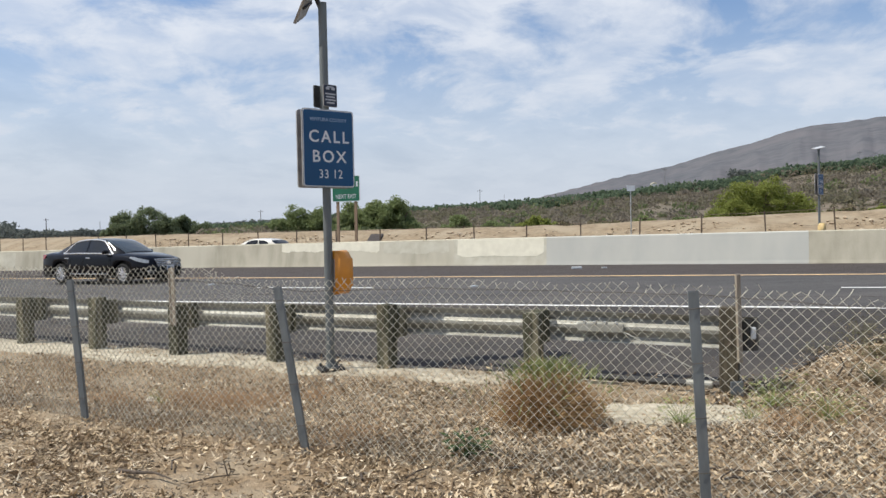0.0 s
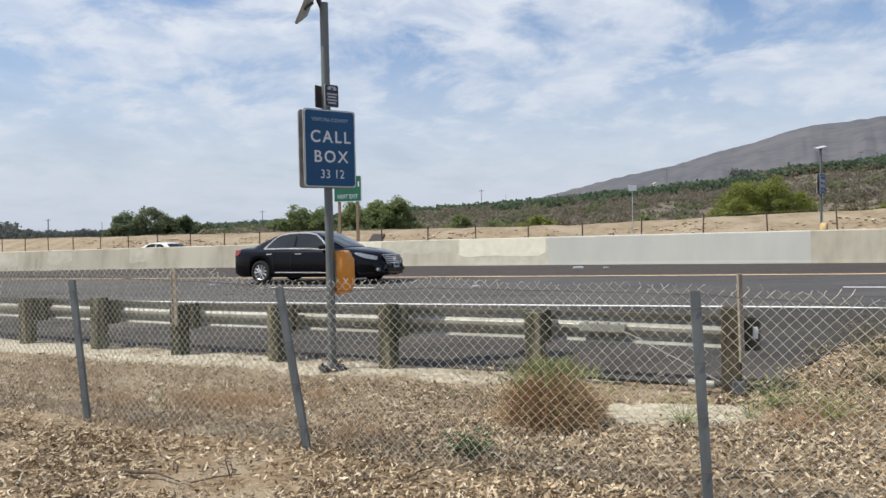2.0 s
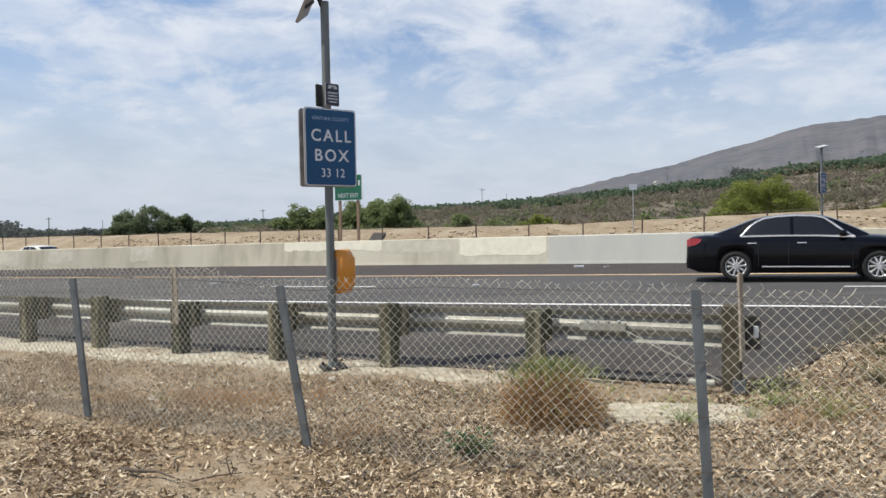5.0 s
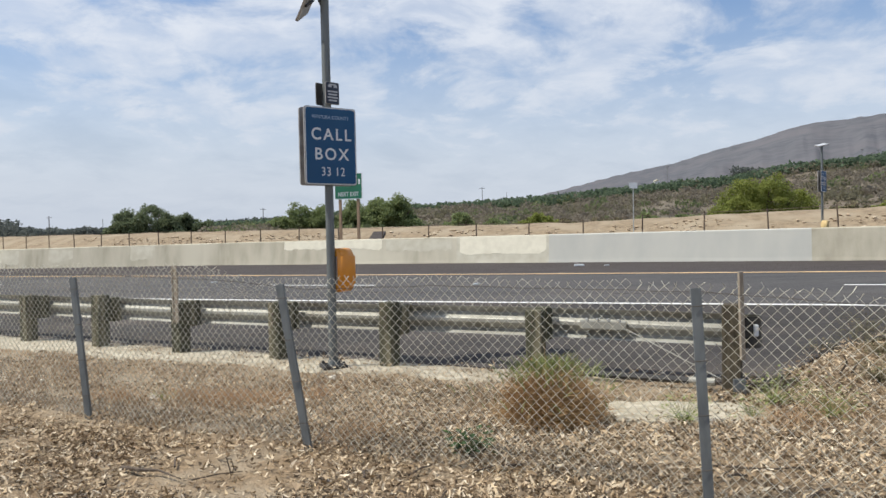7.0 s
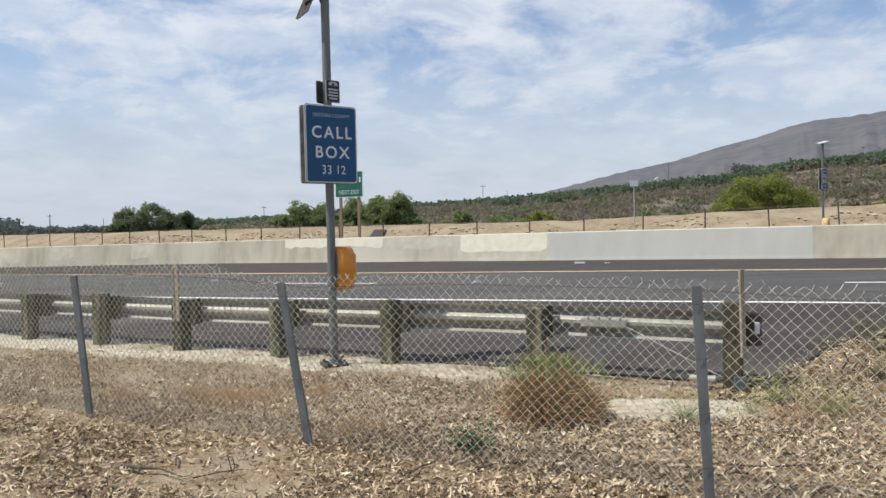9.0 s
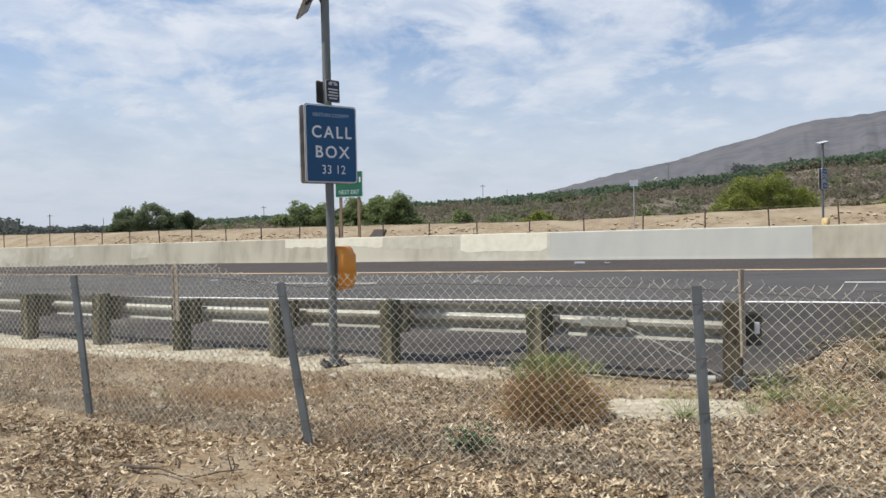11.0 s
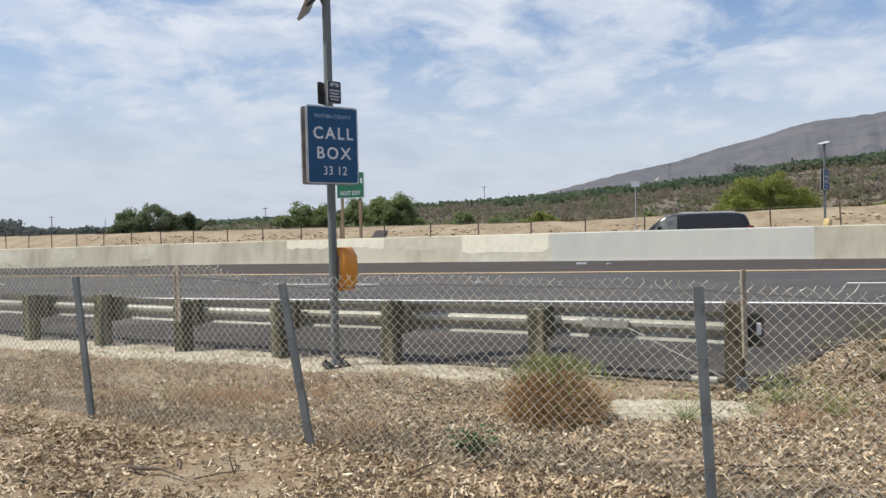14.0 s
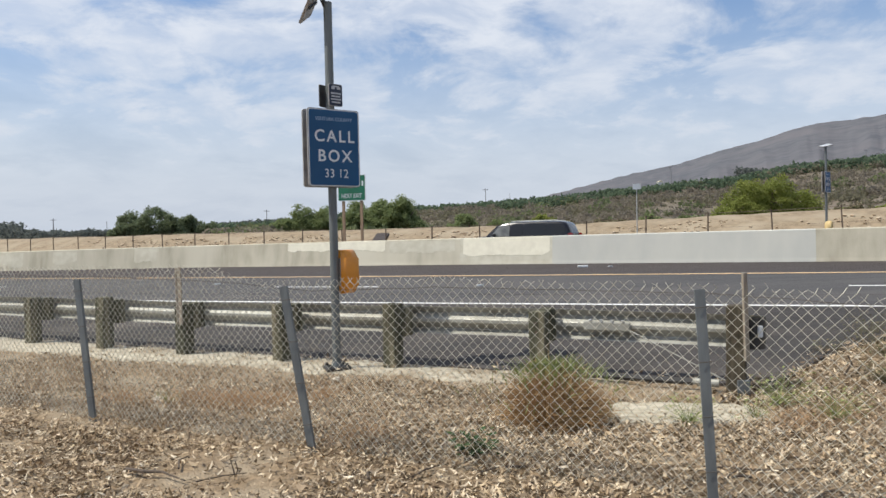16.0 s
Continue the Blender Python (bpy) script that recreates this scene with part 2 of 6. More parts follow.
M_SCRUB_GREEN = mat("green_scrub", (0.165, 0.195, 0.098), (0.128, 0.159, 0.081), 0.8, 0.9, spec=0.1, thin=0.6, island=[(0.128, 0.159, 0.081), (0.201, 0.226, 0.116)])
# leaf greens paled and greyed to carry the haze of distance
M_FAR = leafy("haze_tinted_far_leaves", (0.14, 0.158, 0.145), (0.118, 0.134, 0.128), (0.165, 0.178, 0.16))
M_SCRUB = mat("scrub", (0.17, 0.145, 0.09), (0.11, 0.105, 0.06), 3, 0.85, spec=0.15,
              island=[(0.12, 0.125, 0.06), (0.20, 0.16, 0.115), (0.09, 0.11, 0.048), (0.24, 0.18, 0.13), (0.15, 0.17, 0.07)])
M_TUMBLE = mat("dry_bush_twigs", (0.34, 0.20, 0.10), (0.25, 0.15, 0.085), 12, 0.85, spec=0.15,
               island=[(0.24, 0.135, 0.07), (0.40, 0.25, 0.12), (0.32, 0.22, 0.11), (0.46, 0.33, 0.17)])
M_SPRIG = mat("fresh_sprigs", (0.19, 0.24, 0.07), (0.13, 0.17, 0.05), 12, 0.7, island=[(0.16, 0.20, 0.06), (0.25, 0.27, 0.09)])
M_WEED = mat("green_weed", (0.055, 0.10, 0.035), (0.04, 0.072, 0.028), 14, 0.7, spec=0.2, island=[(0.036, 0.068, 0.028), (0.078, 0.125, 0.042)])
M_BLACKCAR = mat("black_car_paint", (0.002, 0.002, 0.004), (0.003, 0.003, 0.005), 2, 0.10, coat=0.22, spec=0.14, rvar=0.02)
M_SUVCAR = mat("dark_grey_car_paint", (0.010, 0.010, 0.013), (0.008, 0.008, 0.011), 2, 0.2, coat=0.3, spec=0.3, rvar=0.02)
M_WHITECAR = mat("white_car_paint", (0.64, 0.62, 0.56), (0.60, 0.58, 0.52), 2, 0.25, coat=0.6, rvar=0.02)
M_TINT = mat("tinted_car_glass", (0.010, 0.011, 0.013), (0.008, 0.009, 0.011), 1, 0.05, spec=0.45, rvar=0.0)
M_SHIELD = mat("windscreen_glass", (0.045, 0.055, 0.06), (0.04, 0.05, 0.055), 1, 0.04, spec=0.5, coat=0.15, rvar=0.0)
# opaque glass; the bright view through the window is painted as a pale base
M_VIEWGLASS = mat("painted_view_car_glass", (0.15, 0.155, 0.15), (0.07, 0.075, 0.075), 3.5, 0.05, spec=0.6, rvar=0.0)
M_CHROME = mat("chrome", (0.90, 0.90, 0.90), (0.84, 0.84, 0.84), 3, 0.22, metal=0.8, rvar=0.03)
M_RIM = mat("alloy", (0.78, 0.78, 0.79), (0.68, 0.68, 0.70), 6, 0.28, metal=0.6)
M_TYRE = mat("tyre_rubber", (0.011, 0.011, 0.011), (0.016, 0.016, 0.015), 10, 0.9)
M_UNDER = mat("black_plastic", (0.012, 0.012, 0.012), (0.016, 0.016, 0.016), 10, 0.7)
M_RED = mat("red_lamp_lens", (0.26, 0.008, 0.010), (0.2, 0.007, 0.008), 8, 0.15, coat=0.5)
M_LAMP = mat("clear_lamp_lens", (0.42, 0.43, 0.42), (0.25, 0.26, 0.26), 14, 0.12, metal=0.5, coat=1.0)
M_STONE = mat("pale_stone", (0.60, 0.55, 0.46), (0.50, 0.45, 0.37), 12, 0.9, bump=0.5, bscale=30)
M_TWIG = mat("grey_twig", (0.10, 0.077, 0.058), (0.065, 0.05, 0.038), 14, 0.9)
M_STEELFAR = mat("far_steel", (0.22, 0.22, 0.23), (0.19, 0.19, 0.2), 2, 0.7, metal=0.2)


# ---- mesh helpers ----
def finish(name, me, material, parent=None, label="", smooth=False):
    for m in material if isinstance(material, (list, tuple)) else [material]:
        me.materials.append(m)
    if smooth:
        me.polygons.foreach_set("use_smooth", [True] * len(me.polygons))
    ob = new(name, me)
    if parent:
        ob.parent = parent
    if label:
        ob["label"] = label
    return ob


def part(name, bm, material, parent=None, label="", smooth=False):
    """One bmesh as one mesh object under a thing or a part."""
    me = bpy.data.meshes.new(name)
    bmesh.ops.recalc_face_normals(bm, faces=bm.faces)
    bm.to_mesh(me)
    bm.free()
    return finish(name, me, material, parent, label, smooth)


def raw(name, verts, faces, material, parent=None, label="", smooth=False):
    me = bpy.data.meshes.new(name)
    me.from_pydata([tuple(v) for v in verts], [], [tuple(f) for f in faces])
    me.update()
    return finish(name, me, material, parent, label, smooth)


def empty(name, m=None):
    ob = new(name)
    ob.empty_display_size = 0.2
    if m is not None:
        ob.matrix_world = m
    return ob


def box(bm, c, s, bevel=0.0, m=None):
    r = bmesh.ops.create_cube(bm, size=1.0)
    vs = r["verts"]
    bmesh.ops.scale(bm, vec=s, verts=vs)
    if bevel:
        es = list({e for v in vs for e in v.link_edges})
        vs = bmesh.ops.bevel(bm, geom=es, offset=bevel, segments=2, affect="EDGES", profile=0.6)["verts"]
        vs = list({v for v in vs})
    bmesh.ops.translate(bm, vec=c, verts=vs)
    if m is not None:
        bmesh.ops.transform(bm, matrix=m, verts=vs)
    return vs


def boxed(c, s, bevel=0.0, m=None):
    bm = bmesh.new()
    box(bm, c, s, bevel, m)
    return bm


def tube(bm, p, q, r0, r1=None, n=10, caps=True):
    p, q = Vector(p), Vector(q)
    d = q - p
    r = bmesh.ops.create_cone(bm, cap_ends=caps, segments=n, radius1=r0, radius2=r0 if r1 is None else r1, depth=d.length)
    bmesh.ops.transform(bm, matrix=Matrix.Translation((p + q) / 2) @ d.to_track_quat("Z", "Y").to_matrix().to_4x4(), verts=r["verts"])
    return r["verts"]


def tubed(p, q, r0, r1=None, n=12):
    bm = bmesh.new()
    tube(bm, p, q, r0, r1, n)
    return bm


def prism(outline, depth, axis="Y"):
    """A bmesh: an outline of (a, b) pulled out by depth, centred; axis Y: a is x, b is z."""
    bm = bmesh.new()
    put = {"Y": lambda a, b, d: (a, d, b), "X": lambda a, b, d: (d, a, b), "Z": lambda a, b, d: (a, b, d)}[axis]
    lo = [bm.verts.new(put(a, b, -depth / 2)) for a, b in outline]
    hi = [bm.verts.new(put(a, b, depth / 2)) for a, b in outline]
    k = len(outline)
    bm.faces.new(lo)
    bm.faces.new(hi[::-1])
    for i in range(k):
        bm.faces.new((lo[i], hi[i], hi[(i + 1) % k], lo[(i + 1) % k]))
    return bm


def rounded(w, h, r, n=4):
    """The outline of a rounded rectangle, centred."""
    out = []
    for cx, cy, a0 in ((w / 2 - r, h / 2 - r, 0), (-w / 2 + r, h / 2 - r, 90), (-w / 2 + r, -h / 2 + r, 180), (w / 2 - r, -h / 2 + r, 270)):
        for i in range(n + 1):
            a = radians(a0 + 90 * i / n)
            out.append((cx + r * math.cos(a), cy + r * math.sin(a)))
    return out


def lettering(name, text, size, material, parent, m, squeeze=1.0, bold=0.0, spread=1.0):
    cu = bpy.data.curves.new(name, "FONT")
    cu.body, cu.size, cu.align_x, cu.align_y = text, size, "CENTER", "CENTER"
    cu.extrude, cu.offset, cu.space_character = 0.001, bold, spread
    tmp = bpy.data.objects.new("t", cu)
    scene.collection.objects.link(tmp)
    me = bpy.data.meshes.new_from_object(tmp.evaluated_get(bpy.context.evaluated_depsgraph_get()))
    bpy.data.objects.remove(tmp)
    me.materials.clear()
    bm = bmesh.new()
    bm.from_mesh(me)
    bpy.data.meshes.remove(me)
    left = set(bm.verts)
    while left:
        first = left.pop()
        piece, todo = {first}, [first]
        while todo:
            for e in todo.pop().link_edges:
                for v in e.verts:
                    if v in left:
                        left.discard(v)
                        piece.add(v)
                        todo.append(v)
        order = sorted(piece, key=lambda v: v.index)
        at = {v: i for i, v in enumerate(order)}
        ob = raw("letter", [v.co.copy() for v in order], [[at[v] for v in f.verts] for f in bm.faces if f.verts[0] in piece], material, parent)
        ob.matrix_basis = m @ Matrix.Diagonal((squeeze, 1, 1, 1))
    bm.free()


def smooth_step(a, b, x):
    t = min(1.0, max(0.0, (x - a) / (b - a)))
    return t * t * (3 - 2 * t)


def curve_of(points):
    """A function that runs smoothly through (x, y) points."""
    xs, ys = [p[0] for p in points], [p[1] for p in points]

    def at(x):
        if x <= xs[0]:
            return ys[0]
        if x >= xs[-1]:
            return ys[-1]
        i = max(k for k in range(len(xs)) if xs[k] <= x)
        t = (x - xs[i]) / (xs[i + 1] - xs[i])
        return ys[i] + (ys[i + 1] - ys[i]) * t
    return at


# ---- plan: u runs along the road to the right, v across it, away from the eye ----
HEAD = radians(23.0)
ALONG = Vector((math.cos(HEAD), -math.sin(HEAD), 0))
ACROSS = Vector((math.sin(HEAD), math.cos(HEAD), 0))
EDGE_V, LANE = 13.74, 3.66
barrier_v = curve_of([(-90, 25.6), (-36, 26.3), (-29, 27.05), (-22.6, 27.45), (-11, 26.85), (-3.3, 26.2), (3.1, 25.45), (50, 24.0)])


def bend(u):
    d = abs(u + 5)
    return 0.0012 * d * min(d, 60)


def spot(u, v, z=0.0):
    p = ALONG * u + ACROSS * (v + bend(u))
    return Vector((p.x, p.y, z))


def uv_of(x, y):
    u = x * ALONG.x + y * ALONG.y
    return u, x * ACROSS.x + y * ACROSS.y - bend(u)


def road_z(u, v):
    w = barrier_v(u)
    base = 0.357 + 0.0097 * max(-90, min(45, u))
    if v < EDGE_V:
        return base + 0.060 * (v - EDGE_V)
    if v < w:
        return base + 0.0214 * (v - EDGE_V)
    return base + 0.0214 * (w - EDGE_V) - 0.02 * (v - w)


# guardrail line and the asphalt's near edge
RAIL_A, RAIL_B = Vector((-6.89, 12.70, 0)), Vector((2.84, 7.57, 0))
RAIL_DIR = (RAIL_B - RAIL_A).normalized()
RAIL_OUT = Vector((-RAIL_DIR.y, RAIL_DIR.x, 0))
rail_edge = curve_of([(0.3, 0.30), (0.9, 1.9), (1.7, 3.1), (4.0, 4.6), (9, 5.4), (60, 5.6)])


def asphalt_near(u):
    """v of the asphalt's near edge."""
    p = RAIL_A + RAIL_OUT * 0.30
    a0, b0 = uv_of(p.x, p.y)
    p2 = RAIL_B + RAIL_OUT * 0.30
    a1, b1 = uv_of(p2.x, p2.y)
    line = b0 + (b1 - b0) * (min(max(u, -45), a1) - a0) / (a1 - a0)
    return min(line, 12.4) + (rail_edge(u - a1) - 0.30 if u > a1 else 0.0)


mesa = curve_of([(-90, 2), (-40, 2.2), (-25, 3.0), (-18, 4.4), (-8, 8.6), (-3, 11.3), (4, 13.6), (9, 15.3), (15, 18.0), (20, 20.5), (27, 24.5), (33, 28), (50, 36), (90, 30)])


def ground_z(x, y):
    u, v = uv_of(x, y)
    r, az = math.hypot(x, y), math.degrees(math.atan2(x, y))
    a = asphalt_near(u)
    if v < 38.5 and y > -20:
        if v < a:
            z = road_z(u, max(v, 7.3)) + 0.035 * noise.noise((x * 0.9, y * 0.9, 0)) + 0.02 * noise.noise((x * 3, y * 3, 4))
            z += 0.055 * smooth_step(7.0, 5.8, v) - 0.02 * smooth_step(0.5, 0.0, a - v)
            return z + 0.07 * smooth_step(1.2, 2.5, u) * smooth_step(1.5, 0.2, a - v)
        return road_z(u, v) - 0.14
    low = road_z(u, 38.5)
    top = 2.28 + 0.55 * smooth_step(-16, 8, u)
    f = smooth_step(41.0, 52.0, v + 0.6 * noise.noise((x * 0.15, y * 0.15, 2)))
    z = low + (top - low) * f + 0.10 * f * noise.noise((x * 0.5, y * 0.5, 7)) * smooth_step(60, 50, v)
    z -= 1.1 * smooth_step(54, 70, v)
    if y > 0:
        z += (mesa(az) - 1.5) * smooth_step(75, 350, r + 18 * noise.noise((az * 0.22, r * 0.01, 1))) ** 1.2
        z += min(max(r - 350, 0), 400) * 0.035 * smooth_step(4, 26, az)
        z += 0.9 * noise.noise((x * 0.03, y * 0.03, 3)) * smooth_step(90, 160, r)
    return z * smooth_step(4400, 900, r) if y < 0 else z


def build_ground():
    turns = [-180 + 6 * i for i in range(24)] + [-36 + 0.25 * i for i in range(289)] + [42 + 6 * i for i in range(23)]
    rings = [0.4 + 0.11 * i for i in range(125)] + [14.2 + 0.8 * i for i in range(31)] + [39 + 0.6 * i for i in range(62)]
    while rings[-1] < 4500:
        rings.append(rings[-1] * (1.03 if rings[-1] < 500 else 1.12))
    verts, faces, kinds = [(0, 0, ground_z(0, 0.01))], [], []
    for r in rings:
        for a in turns:
            x, y = r * math.sin(radians(a)), r * math.cos(radians(a))
            verts.append((x, y, ground_z(x, y)))
    k = len(turns)
    for j in range(k):
        faces.append((0, 1 + (j + 1) % k, 1 + j))
        kinds.append(0)
    for i in range(len(rings) - 1):
        for j in range(k):
            a, b = 1 + i * k + j, 1 + i * k + (j + 1) % k
            faces.append((a, b, b + k, a + k))
            u, v = uv_of(verts[a][0], verts[a][1])
            kinds.append(0 if v < 30 else (1 if v < 62 else 2))
    g = raw("ground", verts, faces, [M_DIRT, M_BANK, M_LAND], smooth=True)
    g.data.polygons.foreach_set("material_index", kinds)
    tagged(g, "dry bare earth with leaf litter beside a freeway", "ground", kind="structure")


def strip(name, near, far, us, lift, material, label="", parent=None, thick=0.0, kind=True, zf=road_z):
    """A band that follows the road between two v's (numbers or functions of u)."""
    verts, faces = [], []
    nv = lambda f, u: f(u) if callable(f) else f
    for u in us:
        for v in (nv(near, u), nv(far, u)):
            verts.append(spot(u, v, zf(u, v) + lift))
    n = len(verts)
    if thick:
        verts += [Vector((v.x, v.y, v.z - thick)) for v in verts]
    for i in range(len(us) - 1):
        a = 2 * i
        faces.append((a, a + 2, a + 3, a + 1))
        if thick:
            faces.append((a, n + a, n + a + 2, a + 2))
            faces.append((a + 1, a + 3, n + a + 3, n + a + 1))
    if thick:
        e = n - 2
        faces.append((0, 1, n + 1, n))
        faces.append((e, n + e, n + e + 1, e + 1))
    ob = raw(name, verts, faces, material, parent, smooth=False)
    if kind:
        tagged(ob, label, kind="structure")
    return ob


def steps(a, b, d):
    k = max(1, round((b - a) / d))
    return [a + (b - a) * i / k for i in range(k + 1)]


def build_road():
    long = steps(-150, -30, 4) + steps(-29, 8, 0.5) + steps(9, 90, 3)
    road = strip("road", asphalt_near, EDGE_V, long, 0.0, M_NEAR, "grey asphalt freeway shoulder with ragged dirt edge", thick=0.12)
    strip("road_lanes", EDGE_V, EDGE_V + 2 * LANE + 0.5, long, 0.0, M_ASPHALT, "grey asphalt freeway lanes", thick=0.12)
    strip("road_median_shoulder", EDGE_V + 2 * LANE + 0.5, barrier_v, long, 0.0, M_SHOULDER, "dark brown-grey asphalt median shoulder", thick=0.12)
    strip("road_opposite", lambda u: barrier_v(u) + 0.1, 38.3, long, 0.0, M_ASPHALT, "grey asphalt of the opposite carriageway", thick=0.12)
    # paint, laid on as thin film
    strip("edge_line", EDGE_V - 0.06, EDGE_V + 0.07, long, 0.006, M_WHITE, "solid white road edge line", thick=0.005)
    y = EDGE_V + 2 * LANE
    strip("median_line", y - 0.075, y + 0.075, long, 0.006, M_YELLOW, "solid yellow line along the median shoulder", thick=0.005)
    strip("tar_seam", y - 0.32, y - 0.24, long, 0.003, M_SHOULDER, "dark seam beside the yellow line", thick=0.002)
    strip("tar_seam", EDGE_V + 1.75, EDGE_V + 1.81, long, 0.003, M_SHOULDER, "dark lengthwise seam in the lane", thick=0.002)
    for i in range(-6, 5):
        u0 = -12.9 + 14.3 * i
        strip("lane_dash", EDGE_V + LANE - 0.06, EDGE_V + LANE + 0.06, steps(u0, u0 + 3.6, 0.6), 0.006, M_WHITE, "white dash of the broken lane line", thick=0.005)


def build_barrier():
    wall = tagged(empty("barrier_wall"), "weathered concrete median barrier with repainted patches", "barrier", kind="structure")
    H = 1.0

    def section(u0, u1, material, label=""):
        us = steps(u0, u1, 1.0)
        prof = [(0.0, -0.15), (0.015, 0.02), (0.03, 0.10), (0.12, H - 0.03), (0.15, H), (0.38, H), (0.41, H - 0.03), (0.5, 0.1), (0.55, -0.15)]
        verts, faces = [], []
        for u in us:
            w = barrier_v(u)
            zb = 0.357 + 0.0097 * max(-90, min(45, u)) + 0.0214 * (w - EDGE_V)
            for dv, z in prof:
                verts.append(spot(u, w + dv, zb + z))
        k = len(prof)
        for i in range(len(us) - 1):
            for j in range(k - 1):
                a = i * k + j
                faces.append((a, a + 1, a + 1 + k, a + k))
        raw("barrier_section", verts, faces, material, wall, label)

    cuts = [-120, -90, -70, -52, -43, -38.6, -34, -29.5, -25, -19.4]
    for a, b in zip(cuts, cuts[1:]):
        section(a, b, M_CONC)
    section(-19.4, -10.9, M_CONC)
    section(-10.9, -7.2, M_CONC_PALE, "pale repainted concrete section")
    section(-7.2, 1.2, M_CONC_BLUE, "smooth grey repainted concrete section")
    for a, b in ((1.2, 7), (7, 20), (20, 60)):
        section(a, b, M_CONC)

    def patch(u0, u1, z0, z1, material, seed, rag=0.06):
        rnd = random.Random(seed)
        us = steps(u0, u1, 0.07)
        verts, faces = [], []
        for i, u in enumerate(us):
            w = barrier_v(u)
            zb = 0.357 + 0.0097 * u + 0.0214 * (w - EDGE_V)
            end = 0.5 * abs(i / (len(us) - 1) - 0.5) * 2
            lo = z0 + rag * (0.5 + 0.22 * rnd.random() + 1.1 * noise.noise((u * 0.8, seed, 0)) + 0.5 * noise.noise((u * 3.1, seed, 2))) + (z1 - z0) * 0.5 * max(0, end - 0.42) * 4
            for z in (lo, z1):
                dv = 0.03 + 0.09 * (z - 0.10) / 0.87 - 0.004
                verts.append(spot(u, w + dv, zb + z))
        for i in range(len(us) - 1):
            a = 2 * i
            faces.append((a, a + 1, a + 3, a + 2))
        raw("paint_patch", verts, faces, material, wall, "pale cream paint patch on concrete")

    patch(-19.1, -14.2, 0.52, 0.965, M_CONC_CREAM, 3, 0.14)
    patch(-10.75, -7.3, 0.30, 0.965, M_CONC_CREAM, 5, 0.05)
    patch(-38.4, -35.2, 0.12, 0.9, M_CONC_PALE, 7, 0.2)
    patch(-42.6, -42.0, 0.12, 0.95, M_CONC_CREAM, 9, 0.05)
    patch(-33.2, -31.6, 0.15, 0.9, M_CONC_PALE, 11, 0.2)
    patch(-28.0, -26.5, 0.2, 0.94, M_CONC_PALE, 13, 0.2)
    patch(-14.0, -11.1, 0.35, 0.93, M_CONC_PALE, 15, 0.2)


def build_mountain():
    ridge = curve_of([(-4, 0), (4, 128), (9, 193), (13.2, 249), (17, 288), (19.7, 333), (22.3, 364), (24, 394), (25.8, 416), (27.8, 420), (30, 430), (36, 455), (48, 380), (70, 200)])
    verts, faces = [], []
    az = [-4 + 0.16 * i for i in range(460)]
    rows = 40
    for a in az:
        s, c = math.sin(radians(a)), math.cos(radians(a))
        for j in range(rows):
            f = j / (rows - 1)
            r = 900 + 2400 * f
            g = noise.noise((a * 0.35, f * 1.5, 0)) * 0.6 + noise.noise((a * 1.1, f * 4, 3)) * 0.3
            g += 0.13 * (abs(noise.noise((a * 2.2 + f * 1.5, f * 1.2, 8))) - 0.25) + 0.03 * abs(noise.noise((a * 5.0 - f * 2, f * 2.0, 5)))
            z = ridge(a) * (f ** 1.25) * (1 + 0.22 * g * (1 - f) * 2) + 4 * noise.noise((a * 1.7, f * 9, 6)) * f
            verts.append((r * s, r * c, z - 6 + 10 * (1 - f)))
    for i in range(len(az) - 1):
        for j in range(rows - 1):
            a = i * rows + j
            faces.append((a, a + 1, a + 1 + rows, a + rows))
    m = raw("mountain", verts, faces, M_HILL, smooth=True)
    tagged(m, "long brown mountain ridge behind the orchards, haze put into its colour", "mountain", kind="structure")


def leaf_cloud(blobs, count, size, rnd, flat=0.0, shell=0.55, aspect=0.55):
    """Small leaf faces spread through blobs (centre, radii)."""
    n = count
    wts = np.array([b[1][0] * b[1][1] * b[1][2] for b in blobs]) ** 0.67
    pick = rnd.choice(len(blobs), n, p=wts / wts.sum())
    cen = np.array([b[0] for b in blobs])[pick]
    rad = np.array([b[1] for b in blobs])[pick]
    d = rnd.normal(size=(n, 3))
    d /= np.linalg.norm(d, axis=1)[:, None]
    k = (shell + (1.08 - shell) * rnd.random(n) ** 0.6)[:, None]
    p = cen + d * rad * k
    a = rnd.normal(size=(n, 3))
    a[:, 2] *= 1 - flat
    a /= np.linalg.norm(a, axis=1)[:, None]
    b = np.cross(a, rnd.normal(size=(n, 3)))
    b /= np.linalg.norm(b, axis=1)[:, None] + 1e-9
    s = (size * (0.6 + 0.8 * rnd.random(n)))[:, None]
    q = np.cross(a, b) * s * 0.12
    v = np.stack([p - a * s * 0.5, p + b * s * aspect * 0.5 + q, p + a * s * 0.5, p - b * s * aspect * 0.5 + q], axis=1).reshape(-1, 3)
    f = np.arange(4 * n).reshape(n, 4)
    return v, f


def cloud_mesh(name, v, f, material, parent=None, label=""):
    me = bpy.data.meshes.new(name)
    me.from_pydata(v.tolist(), [], f.tolist())
    me.update()
    return finish(name, me, material, parent, label)


